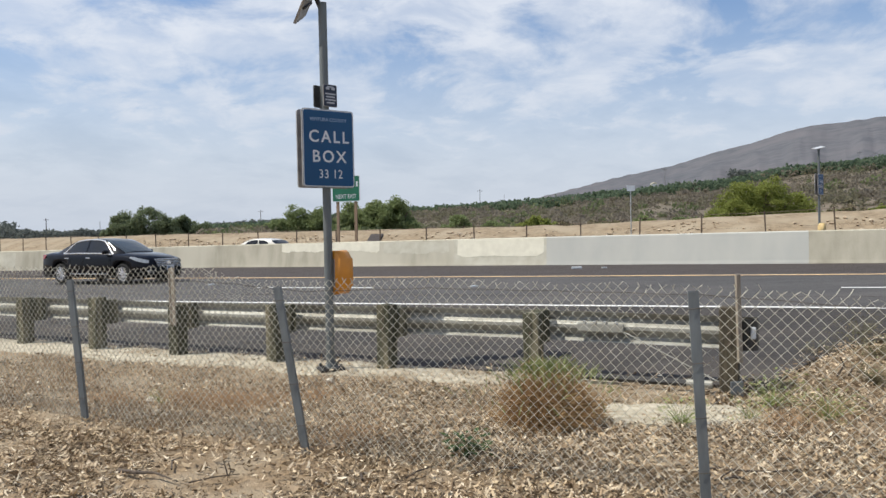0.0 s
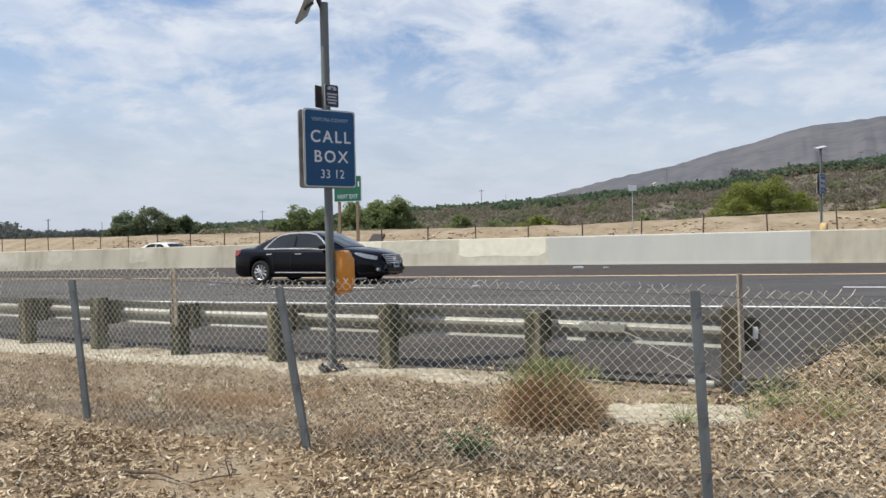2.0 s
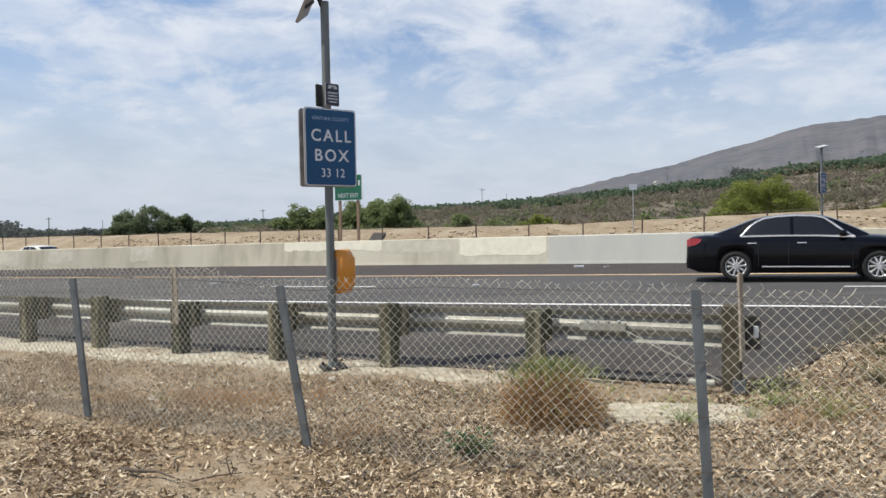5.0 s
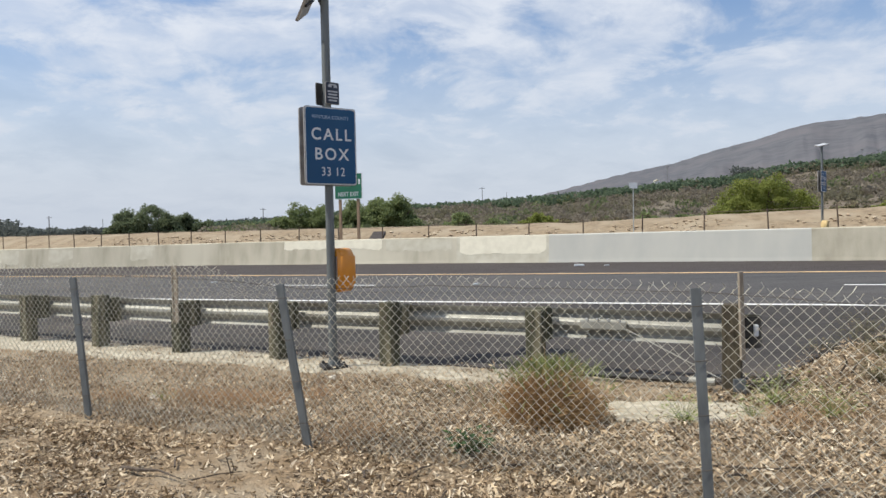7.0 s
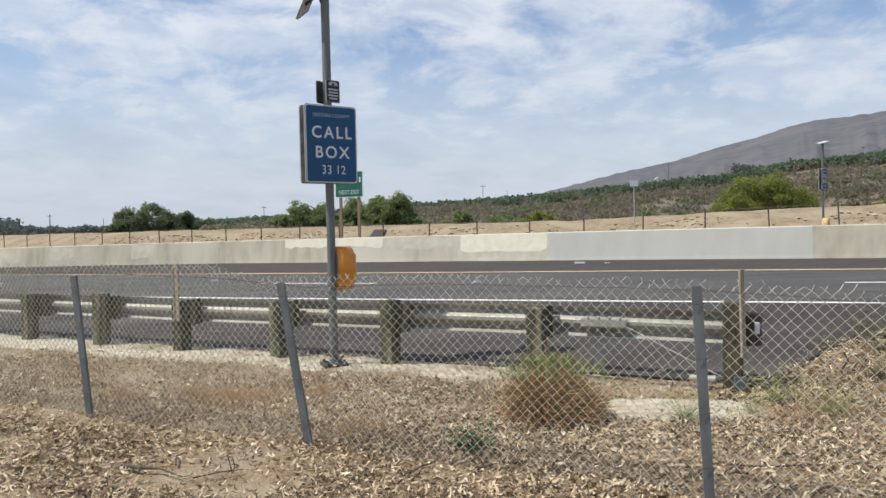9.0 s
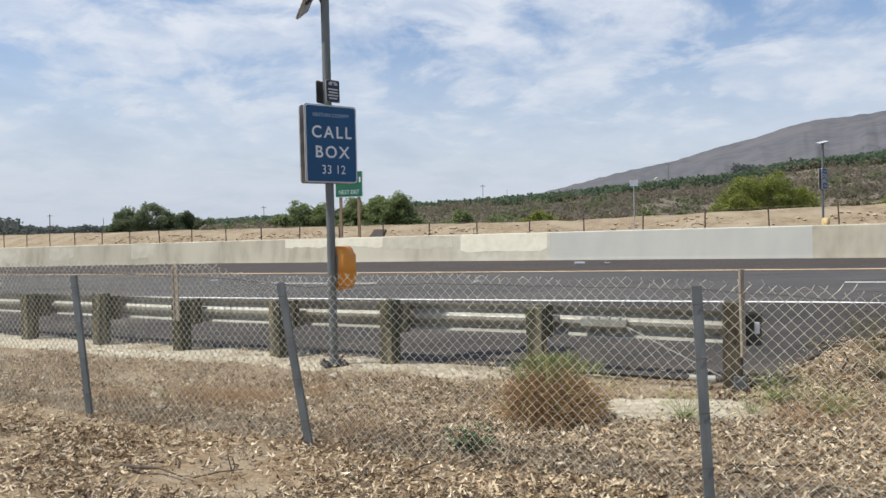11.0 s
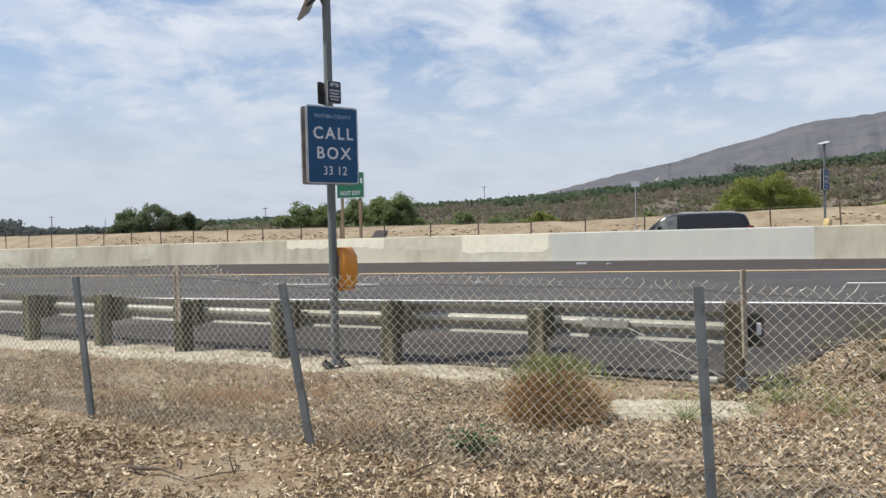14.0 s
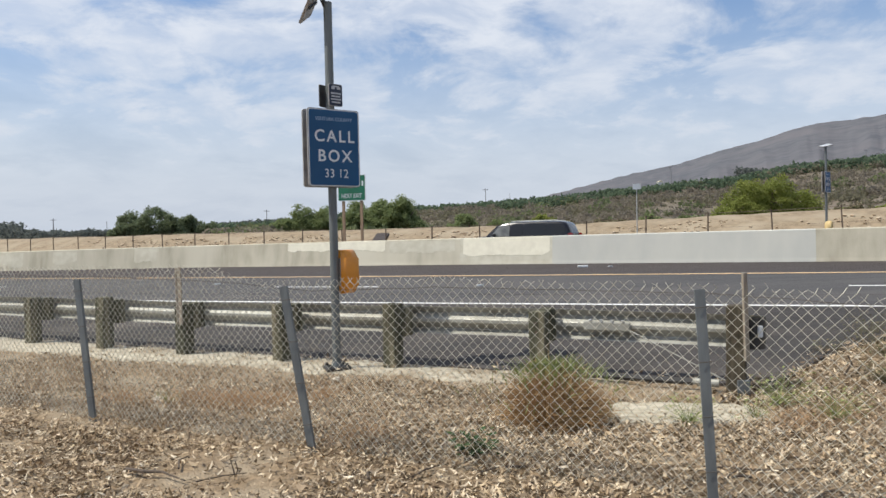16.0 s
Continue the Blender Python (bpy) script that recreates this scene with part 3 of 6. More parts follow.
def tree(name, x, y, width, height, material, label, seed, leaves=5000, size=0.35, depth=None, low=0.1, category="tree"):
    rnd = np.random.RandomState(seed)
    z = ground_z(x, y) - 0.05
    t = empty(name, pose(x, y, z))
    bm = bmesh.new()
    stems = max(2, round(width / 2.6))
    blobs = []
    for i in range(stems):
        px = (i + 0.5) / stems * width - width / 2 + rnd.uniform(-0.4, 0.4)
        bx = px * 0.35
        h = height * (0.62 + 0.3 * rnd.random()) * (1 - 0.35 * abs(px / (width / 2)) ** 2)
        mid = Vector((bx + (px - bx) * 0.4, rnd.uniform(-0.4, 0.4), h * 0.45))
        top = Vector((px, rnd.uniform(-0.8, 0.8), h * 0.85))
        r = 0.05 + 0.018 * height
        tube(bm, (bx, 0, 0), mid, r, r * 0.7, 7)
        tube(bm, mid, top, r * 0.7, r * 0.25, 6)
        for _ in range(3):
            e = mid + Vector((rnd.uniform(-1, 1), rnd.uniform(-1, 1), rnd.uniform(0.2, 0.9))) * h * 0.3
            tube(bm, mid.lerp(top, rnd.random() * 0.6), e, r * 0.3, r * 0.1, 5)
    part("trunk", bm, M_BARK, t)
    dp = depth or width * 0.45
    for i in range(int(40 + width * 14)):
        px = rnd.uniform(-0.5, 0.5) * width
        env = math.sqrt(max(0.05, 1 - (2 * px / width) ** 2))
        pz = height * (low + (0.84 * env * (0.86 + 0.14 * math.sin(px * 2.1 + seed)) - low) * rnd.rand() ** 0.6)
        r = height * rnd.uniform(0.06, 0.14)
        blobs.append(((px, rnd.uniform(-0.5, 0.5) * dp, max(pz, r * 0.5)), (r * rnd.uniform(0.9, 1.4), r * 1.1, r * rnd.uniform(0.7, 1.0))))
    v, f = leaf_cloud(blobs, leaves, size, rnd, shell=0.0)
    cloud_mesh("crown", v, f, material, t)
    return tagged(t, label, category)


# ---- guardrail ----
POSTS = [(-8.55, 13.57), (-6.89, 12.70), (-5.33, 11.87), (-3.80, 11.05), (-2.21, 10.19), (-0.68, 9.42), (1.02, 8.53), (2.84, 7.57)]
RAIL_TURN = math.degrees(math.atan2(RAIL_DIR.y, RAIL_DIR.x))


def build_guardrail():
    g = tagged(empty("guardrail"), "weathered steel guardrail on thick grey timber posts", "guardrail")
    for i, (x, y) in enumerate(POSTS):
        last = i == len(POSTS) - 1
        z = ground_z(x, y)
        h = 0.74 + 0.03 * (i % 3) + (0.10 if last else 0)
        turn = pose(x, y, z, rz=RAIL_TURN + random.uniform(-3, 3), rx=random.uniform(-1, 1), ry=random.uniform(-1, 1))
        bm = boxed((0, 0, h / 2 - 0.1), (0.175, 0.20, h + 0.2), 0.012, turn)
        post = part("post", bm, M_POSTB if last else M_POST, g)
        if not last:
            part("spacer_block", boxed((0.02, 0.205, 0.565), (0.16, 0.20, 0.37), 0.01, turn), M_POST, post, "dark timber spacer block")
        for bz in (0.52, 0.62):
            part("bolt", tubed(turn @ Vector((0.0, -0.118, bz)), turn @ Vector((0.0, -0.098, bz)), 0.014, n=6), M_RUST, post)
    prof = [(0.165, 0.0), (0.152, 0.006), (0.098, 0.080), (0.088, 0.086), (0.078, 0.080), (0.022, 0.006), (0.012, 0.0), (-0.024, 0.0), (-0.034, 0.006),
            (-0.095, 0.078), (-0.107, 0.086), (-0.117, 0.080), (-0.160, 0.010), (-0.170, 0.006)]

    def beam(p, q, lift, push=0.0):
        verts, faces = [], []
        d = (q - p).normalized()
        n = Vector((-d.y, d.x, 0))
        k = len(prof)
        for e in (p, q):
            for z, o in prof:
                verts.append(e + n * (o + 0.31 + push) + Vector((0, 0, lift + z)))
            for z, o in prof:
                verts.append(e + n * (o + 0.306 + push) + Vector((0, 0, lift + z)))
        w = 2 * k
        for j in range(k - 1):
            faces.append((j, j + 1, w + j + 1, w + j))
            faces.append((k + j, w + k + j, w + k + j + 1, k + j + 1))
            faces.append((j, k + j, k + j + 1, j + 1))
            faces.append((w + j, w + j + 1, w + k + j + 1, w + k + j))
        faces.append((0, w, w + k, k))
        faces.append((k - 1, 2 * k - 1, w + 2 * k - 1, w + k - 1))
        return raw("rail_beam", verts, faces, M_RAIL, g)

    ends = [Vector((-16.0, 17.5, 0)), Vector((-8.55, 13.57, 0)), Vector((-3.80, 11.05, 0)), Vector((-0.68, 9.42, 0)), Vector((1.02, 8.53, 0)), Vector((2.84, 7.57, 0)) + RAIL_DIR * 0.12]
    for i, (a, b) in enumerate(zip(ends, ends[1:])):
        za, zb = ground_z(a.x, a.y), ground_z(b.x, b.y)
        a, b = Vector((a.x, a.y, za)), Vector((b.x, b.y, zb))
        beam(a - RAIL_DIR * 0.12, b + RAIL_DIR * 0.12, 0.575, 0.006 * (i % 2))
    # end piece, anchor bracket, cable and ground strut
    e = Vector((2.84, 7.57, ground_z(2.84, 7.57))) + RAIL_DIR * 0.12 + RAIL_OUT * 0.33
    bm = bmesh.new()
    ring = []
    for a in range(0, 211, 15):
        r = 0.13
        ring.append(Vector((math.sin(radians(a)) * r, -0.13 + math.cos(radians(a)) * r + 0.04, 0)))
    for zs in ((0.42, 0.735),):
        lo = [bm.verts.new(e + RAIL_DIR * p.x + RAIL_OUT * p.y + Vector((0, 0, zs[0]))) for p in ring]
        hi = [bm.verts.new(e + RAIL_DIR * p.x + RAIL_OUT * p.y + Vector((0, 0, zs[1]))) for p in ring]
        for i in range(len(ring) - 1):
            bm.faces.new((lo[i], lo[i + 1], hi[i + 1], hi[i]))
    nose = part("end_piece", bm, M_DARK, g, "dark rolled steel end piece")
    part("reflector", boxed(e + RAIL_DIR * 0.09 + RAIL_OUT * -0.20 + Vector((0, 0, 0.60)), (0.05, 0.03, 0.12), 0.012), M_SWHITE, nose, "worn white reflective patch")
    mod = nose.modifiers.new("thick", "SOLIDIFY")
    mod.thickness = 0.006
    p = Vector((1.62, 8.21, 0.575)) + RAIL_OUT * 0.285
    m = Matrix.Translation(p) @ pose(0, 0, 0, rz=RAIL_TURN)
    br = part("anchor_bracket", boxed((0, 0, 0), (0.52, 0.05, 0.10), 0.015, m), M_RAIL, g)
    for k in range(4):
        part("lug", boxed((-0.18 + 0.12 * k, -0.01, 0.06), (0.03, 0.04, 0.03), 0.004, m), M_GALV, br)
    part("anchor_cable", tubed(p + RAIL_DIR * 0.22 + Vector((0, 0, -0.02)), Vector((2.74, 7.60, 0.12)), 0.007, n=8), M_RAIL, g)
    a, b = Vector((1.10, 8.48, 0.085)) - RAIL_OUT * 0.02, Vector((2.70, 7.64, 0.085)) - RAIL_OUT * 0.02
    part("ground_strut", tubed(a, a.lerp(b, 0.93), 0.035, n=8), M_DARK, g, "dark steel strut along the ground")
    part("strut_sleeve", tubed(a.lerp(b, 0.86), b + RAIL_DIR * 0.0, 0.042, n=12), M_RAIL, g)
    part("foot_bracket", boxed((2.86, 7.44, 0.07), (0.12, 0.03, 0.16), 0.006), M_FPOST, g)
    # reflector paddles on two posts
    for (x, y), off, z0, z1, w in ((POSTS[3], (0.06, -0.13), 0.42, 1.24, 0.10), (POSTS[7], (0.12, -0.13), 0.34, 1.20, 0.055)):
        m = pose(x, y, 0, rz=RAIL_TURN)
        c = m @ Vector((off[0], off[1], 0))
        mm = Matrix.Translation(c) @ pose(0, 0, 0, rz=RAIL_TURN + (0 if x < 0 else 38), ry=-1.2)
        pd = part("marker_paddle", boxed((0, 0, (z0 + z1) / 2), (w, 0.022, z1 - z0), 0.008, mm), M_MARK, g, "faded tan marker paddle")
        part("marker_rib", boxed((-w / 2 + 0.012, -0.014, (z0 + z1) / 2), (0.02, 0.02, z1 - z0 - 0.02), 0.004, mm), M_MARK, pd)


def build_pads():
    rnd = random.Random(4)
    verts, faces = [], []
    ss = steps(-3.5, 9.9, 0.16)
    for i, s in enumerate(ss):
        p = RAIL_A + RAIL_DIR * s
        wob = 0.16 * noise.noise((s * 0.9, 0, 5)) + 0.05 * noise.noise((s * 3.5, 2, 5))
        near = (-(0.62 - 0.02 * s) + wob) * max(0.12, smooth_step(9.9, 8.2, s))
        for o, dz in ((near, -0.05), (near + 0.02, 0.018), (near * 0.5, 0.026 + 0.015 * noise.noise((s * 2, 9, 0))), (0.05, 0.02), (0.33, 0.016), (0.34, -0.10)):
            q = p + RAIL_OUT * o
            verts.append((q.x, q.y, ground_z(*(p + RAIL_OUT * min(o, 0.1)).xy) + dz))
    for i in range(len(ss) - 1):
        for j in range(5):
            a = 6 * i + j
            faces.append((a, a + 6, a + 7, a + 1))
    st = raw("concrete_strip", verts, faces, M_PAD, smooth=True)
    tagged(st, "crumbling chalky concrete strip under the guardrail", "kerb strip", kind="structure")
    bm = bmesh.new()
    rings = []
    for f, dz in ((0.0, 0.0), (0.25, 0.0), (0.5, 0.0), (0.72, 0.0), (0.9, -0.002), (0.98, -0.008), (1.0, -0.10)):
        row = []
        for k in range(64):
            a = 2 * math.pi * k / 64
            c, q = math.cos(a), math.sin(a)
            x = 0.70 * abs(c) ** 0.35 * (1 if c > 0 else -1) * (1 + 0.16 * noise.noise((c * 2, q * 2, 3)) + 0.07 * noise.noise((c * 7, q * 7, 6)))
            y = 0.40 * abs(q) ** 0.5 * (1 if q > 0 else -1) * (1 + 0.25 * noise.noise((c * 2.4, q * 2, 9)) + 0.08 * noise.noise((c * 9, q * 7, 1)))
            x, y = x * max(f, 0.01), y * max(f, 0.01)
            row.append(bm.verts.new((x, y, 0.05 + dz + (0.014 * noise.noise((x * 5, y * 5, 2)) + 0.008 * noise.noise((x * 16, y * 16, 4))))))
        rings.append(row)
    for r0, r1 in zip(rings, rings[1:]):
        for k in range(64):
            bm.faces.new((r0[k], r0[(k + 1) % 64], r1[(k + 1) % 64], r1[k]))
    bm.faces.new(rings[0])
    bmesh.ops.transform(bm, matrix=pose(2.12, 6.74, -0.034, rz=-8), verts=bm.verts)
    tagged(part("concrete_pad", bm, M_SLAB), "weathered concrete slab half covered by litter", "slab", kind="structure")


# ---- chain-link fence ----
F1, F2, F3 = Vector((-3.263, 6.991, 0)), Vector((-1.035, 5.773, 0)), Vector((1.507, 4.386, 0))
F_DIR = (F3 - F1).normalized()
F_OUT = Vector((-F_DIR.y, F_DIR.x, 0))
mesh_top = curve_of([(-6, 1.36), (0.0, 1.375), (1.5, 1.37), (1.75, 1.30), (2.1, 1.255), (2.6, 1.275), (3.5, 1.315), (4.4, 1.29), (5.4, 1.28), (6.2, 1.25), (7.6, 1.21)])


def sag(s, z):
    """How far the mesh bulges off the fence line."""
    return 0.05 * noise.noise((s * 0.55, z * 0.7, 11)) + 0.02 * noise.noise((s * 2, z * 2, 3)) + 0.055


def build_fence():
    f = tagged(empty("chain_link_fence"), "sagging chain-link fence on leaning grey steel posts", "fence")
    for (p, top, h) in ((F1, (-3.385, 7.0), 1.275), (F2, (-1.237, 5.78), 1.25), (F3, (1.445, 4.40), 1.27), (F1 - F_DIR * 2.7, (-5.75, 8.3), 1.25), (F3 + F_DIR * 2.8, (3.95, 3.05), 1.25)):
        z = ground_z(p.x, p.y)
        foot, head = Vector((p.x, p.y, z - 0.05)), Vector((top[0], top[1], h))
        up = (head - foot).normalized()
        # a U-shaped channel post
        c, w, t = 0.058, 0.030, 0.006
        out = [(-c / 2, -w / 2), (c / 2, -w / 2), (c / 2, w / 2), (c / 2 - t, w / 2), (c / 2 - t, -w / 2 + t), (-c / 2 + t, -w / 2 + t), (-c / 2 + t, w / 2), (-c / 2, w / 2)]
        bm = prism(out, (head - foot).length, "Z")
        bmesh.ops.transform(bm, matrix=Matrix.Translation((foot + head) / 2) @ Vector((0, 0, 1)).rotation_difference(up).to_matrix().to_4x4() @ pose(0, 0, 0, rz=-12), verts=bm.verts)
        post = part("fence_post", bm, M_FPOST, f)
        bm = bmesh.new()
        for k in range(4):
            q = foot.lerp(head, 0.2 + 0.24 * k)
            tube(bm, q + Vector((-0.04, -0.02, 0)), q + Vector((0.04, -0.024, 0.006)), 0.0025, n=5)
        part("wire_tie", bm, M_DWIRE, post)["kind"] = "stuff"

    def wire_path(pts, r, verts, faces, close=True):
        pts = np.array(pts)
        d = np.gradient(pts, axis=0)
        d /= np.linalg.norm(d, axis=1)[:, None]
        side = np.cross(d, (F_OUT.x, F_OUT.y, 0.0))
        side /= np.linalg.norm(side, axis=1)[:, None] + 1e-9
        nn = np.cross(d, side)
        base = len(verts)
        for k in range(4):
            a = 2 * math.pi * k / 4 + 0.7
            verts.extend((pts + r * (math.cos(a) * side + math.sin(a) * nn)).tolist())
        n = len(pts)
        for k in range(4):
            o, q = base + k * n, base + ((k + 1) % 4) * n
            for i in range(n - 1):
                faces.append((o + i, o + i + 1, q + i + 1, q + i))

    pitch, half = 0.0335, 0.034
    for name, s0, s1, seed in (("mesh_panel", -3.9, 0.0, 1), ("mesh_panel", 0.0, 2.54, 2), ("mesh_panel", 2.54, 5.43, 3), ("mesh_panel", 5.43, 8.4, 4)):
        verts, faces = [], []
        rnd = random.Random(seed)
        n = round((s1 - s0) / pitch)
        for i in range(n):
            s = s0 + (i + 0.0) * pitch
            top = mesh_top(s) + 0.012 * rnd.random()
            pts = []
            k = 0
            base = F1 + F_DIR * s
            zg = ground_z(base.x, base.y) + 0.01
            zz = [zg + half * j for j in range(int((top - zg) / half) + 1)]
            for z in zz:
                flip = (k + i) % 2
                slack = 1.0
                if 1.45 < s < 2.3 and z > 1.1:
                    slack = 1.0 + 1.5 * rnd.random()
                ss = s + (pitch * slack if flip else 0.0) + 0.020 * noise.noise((s * 1.3, z * 1.7, 8)) - 0.09 * (z / 1.3) * math.exp(-((s - 2.54) / 1.1) ** 2)
                q = F1 + F_DIR * ss + F_OUT * (sag(ss, z) + (0.004 if flip else -0.004))
                dz = 0.012 * noise.noise((s * 1.1, z, 21))
                pts.append((q.x, q.y, z + dz))
                k += 1
            # twisted barb at the top
            q = pts[-1]
            tip = 0.014 + 0.018 * rnd.random()
            pts.append((q[0] + (0.02 if i % 2 else -0.02) + rnd.uniform(-0.015, 0.015), q[1] + rnd.uniform(-0.01, 0.01), q[2] + tip))
            wire_path(pts, 0.0024, verts, faces)
        ob = raw(name, verts, faces, M_WIRE, f, "galvanised diamond wire mesh", smooth=True)
        ob["kind"] = "stuff"
    verts, faces = [], []
    pts = []
    for s in steps(-3.9, 8.3, 0.1):
        z = curve_of([(-4, 1.30), (0, 1.30), (1.6, 1.27), (2.5, 1.21), (3.6, 1.255), (5.43, 1.245), (6.2, 1.20), (6.6, 1.195), (8.4, 1.14)])(s) - 0.006 * abs(math.sin(s * 7))
        q = F1 + F_DIR * s + F_OUT * (sag(s, z) - 0.006)
        pts.append((q.x, q.y, z))
    wire_path(pts, 0.0026, verts, faces)
    raw("tension_wire", verts, faces, M_DWIRE, f, "rusty top tension wire")


# ---- call boxes ----
def call_box(x, y, z, turn, sign_turn, lean=(0, 0), near=True, tall=4.5, sign_z=2.715, phone_z=1.20):
    c = empty("call_box", pose(x, y, z, ry=lean[0], rx=lean[1]))
    bm = bmesh.new()
    tube(bm, (0, 0, 0.02), (0, 0, tall), 0.052, n=20)
    part("pole", bm, M_POLE, c, smooth=False)
    bp = part("base_plate", boxed((0, 0, 0.025), (0.30, 0.30, 0.04), 0.008, pose(0, 0, 0, rz=20)), M_DARK, c)
    for k in range(4):
        a = radians(65 + 90 * k)
        bm = tubed((0.15 * math.cos(a), 0.15 * math.sin(a), 0.03), (0.15 * math.cos(a), 0.15 * math.sin(a), 0.085), 0.016, n=6)
        tube(bm, (0.15 * math.cos(a), 0.15 * math.sin(a), 0.045), (0.15 * math.cos(a), 0.15 * math.sin(a), 0.065), 0.028, n=6)
        part("anchor_bolt", bm, M_DARK, bp)
    collar = part("collar", tubed((0, 0, 0.04), (0, 0, 0.10), 0.075, 0.062, 16), M_POLE, c)
    # two sign plates back to back
    sm = pose(0, 0, sign_z, rz=sign_turn)
    for side in (-1, 1):
        m = sm @ pose(0, side * 0.066, 0) @ (pose(0, 0, 0) if side < 0 else pose(0, 0, 0, rz=180))
        bm = prism(rounded(0.70, 0.945, 0.035), 0.022)
        bmesh.ops.transform(bm, matrix=m, verts=bm.verts)
        plate = part("sign_plate", bm, M_ALU, c, "blue sign plate with white lettering")
        for mat_, w, h, d in ((M_SWHITE, 0.682, 0.927, -0.013), (M_BLUE, 0.664, 0.909, -0.0155)):
            bm = prism(rounded(w, h, 0.03), 0.004)
            bmesh.ops.transform(bm, matrix=m @ pose(0, d, 0), verts=bm.verts)
            part("sign_border" if mat_ is M_SWHITE else "sign_face", bm, mat_, plate)
        face = m @ pose(0, -0.019, 0) @ pose(0, 0, 0, rx=90)
        lettering("lettering", "VENTURA COUNTY", 0.062, M_SDIM, plate, face @ pose(0, 0.345, 0), 0.90, 0.0)
        lettering("lettering", "CALL", 0.20, M_SWHITE, plate, face @ pose(0.005, 0.135, 0), 0.98, 0.003, 1.28)
        lettering("lettering", "BOX", 0.20, M_SWHITE, plate, face @ pose(0.005, -0.105, 0), 0.98, 0.003, 1.28)
        lettering("lettering", "33 12", 0.15, M_SWHITE, plate, face @ pose(0.02, -0.315, 0), 0.88, 0.0, 1.1)
    for dz in (-0.3, 0.3):
        part("sign_bracket", boxed((0, 0, dz), (0.12, 0.16, 0.04), 0.005, sm), M_ALU, c)
    # small notice plates
    for dx, dy, w, rot, mat_ in ((-0.075, 0.03, 0.20, 62, M_DARK), (0.072, -0.035, 0.20, 44, M_BLUE)):
        m = pose(dx, dy, 3.36, rz=rot)
        bm = prism(rounded(w, 0.27, 0.02), 0.012)
        bmesh.ops.transform(bm, matrix=m, verts=bm.verts)
        pl = part("notice_plate", bm, M_ALU if mat_ is M_BLUE else M_DARK, c)
        if mat_ is M_BLUE:
            bm = prism(rounded(w - 0.012, 0.258, 0.018), 0.004)
            bmesh.ops.transform(bm, matrix=m @ pose(0, -0.009, 0), verts=bm.verts)
            fc = part("notice_face", bm, M_NAVY, pl)
            bm = bmesh.new()
            for i, wz in enumerate((0.15, 0.13, 0.15, 0.12)):
                box(bm, (0, -0.0125, 0.02 - 0.036 * i), (wz, 0.002, 0.018), 0, m)
            box(bm, (-0.04, -0.0125, 0.085), (0.05, 0.002, 0.03), 0, m)
            box(bm, (0.04, -0.0125, 0.085), (0.05, 0.002, 0.03), 0, m)
            box(bm, (0.0, -0.0125, 0.105), (0.1, 0.002, 0.016), 0, m)
            part("notice_bars", bm, M_SDIM2, pl, "white bars of small unreadable text")
    # orange telephone housing on the road side
    hm = pose(0.0, 0.0, phone_z, rz=turn)
    bm = prism(rounded(0.265, 0.54, 0.105, 6), 0.22)
    bmesh.ops.bevel(bm, geom=[e for e in bm.edges if abs(e.verts[0].co.y - e.verts[1].co.y) < 1e-5], offset=0.03, segments=3, affect="EDGES")
    bmesh.ops.transform(bm, matrix=hm @ pose(0, 0.17, 0), verts=bm.verts)
    h = part("housing", bm, M_ORANGE if near else M_TAN, c, "rounded orange plastic telephone housing" if near else "faded tan telephone housing", smooth=True)
    bm = boxed((-0.05, 0.053, 0), (0.02, 0.02, 0.42), 0.006, hm)
    part("housing_rib", bm, M_ORANGE if near else M_TAN, h)
    part("mount_strap", boxed((0, 0.06, 0), (0.10, 0.03, 0.34), 0.004, hm), M_ALU, c)
    # solar panel
    if near:
        up_slope, level = Vector((0.17, -0.18, 0.26)).normalized(), Vector((0.07, 0.36, 0.20))
        level = (level - up_slope * level.dot(up_slope)).normalized()
        pm = Matrix.Translation((-0.145, 0.0, tall + 0.115)) @ Matrix((up_slope, level, up_slope.cross(level))).transposed().to_4x4()
    else:
        pm = pose(0, 0, tall + 0.05, rx=12, ry=-12)
    bm = prism(rounded(0.72 if near else 0.46, 0.42, 0.01, 1), 0.03, "Z")
    bmesh.ops.transform(bm, matrix=pm, verts=bm.verts)
    fr = part("solar_frame", bm, M_ALU, c, "tilted solar panel in aluminium frame")
    part("solar_cells", boxed((0, 0, 0.018), (0.66 if near else 0.42, 0.36, 0.004), 0, pm), M_SOLAR if near else M_SDIM2, fr)
    for k in range(3):
        part("panel_rail", boxed((-0.15 + 0.15 * k, 0, -0.026), (0.03, 0.30, 0.025), 0, pm), M_DARK, fr)
    part("panel_bracket", tubed((0, 0, tall - 0.12), pm @ Vector((0.05, 0, -0.02)), 0.03, n=8), M_DARK, c)
    return tagged(c, "roadside call box pole with blue sign and orange housing" if near else "far roadside call box pole with blue sign and solar panel", "call box", group="call boxes")


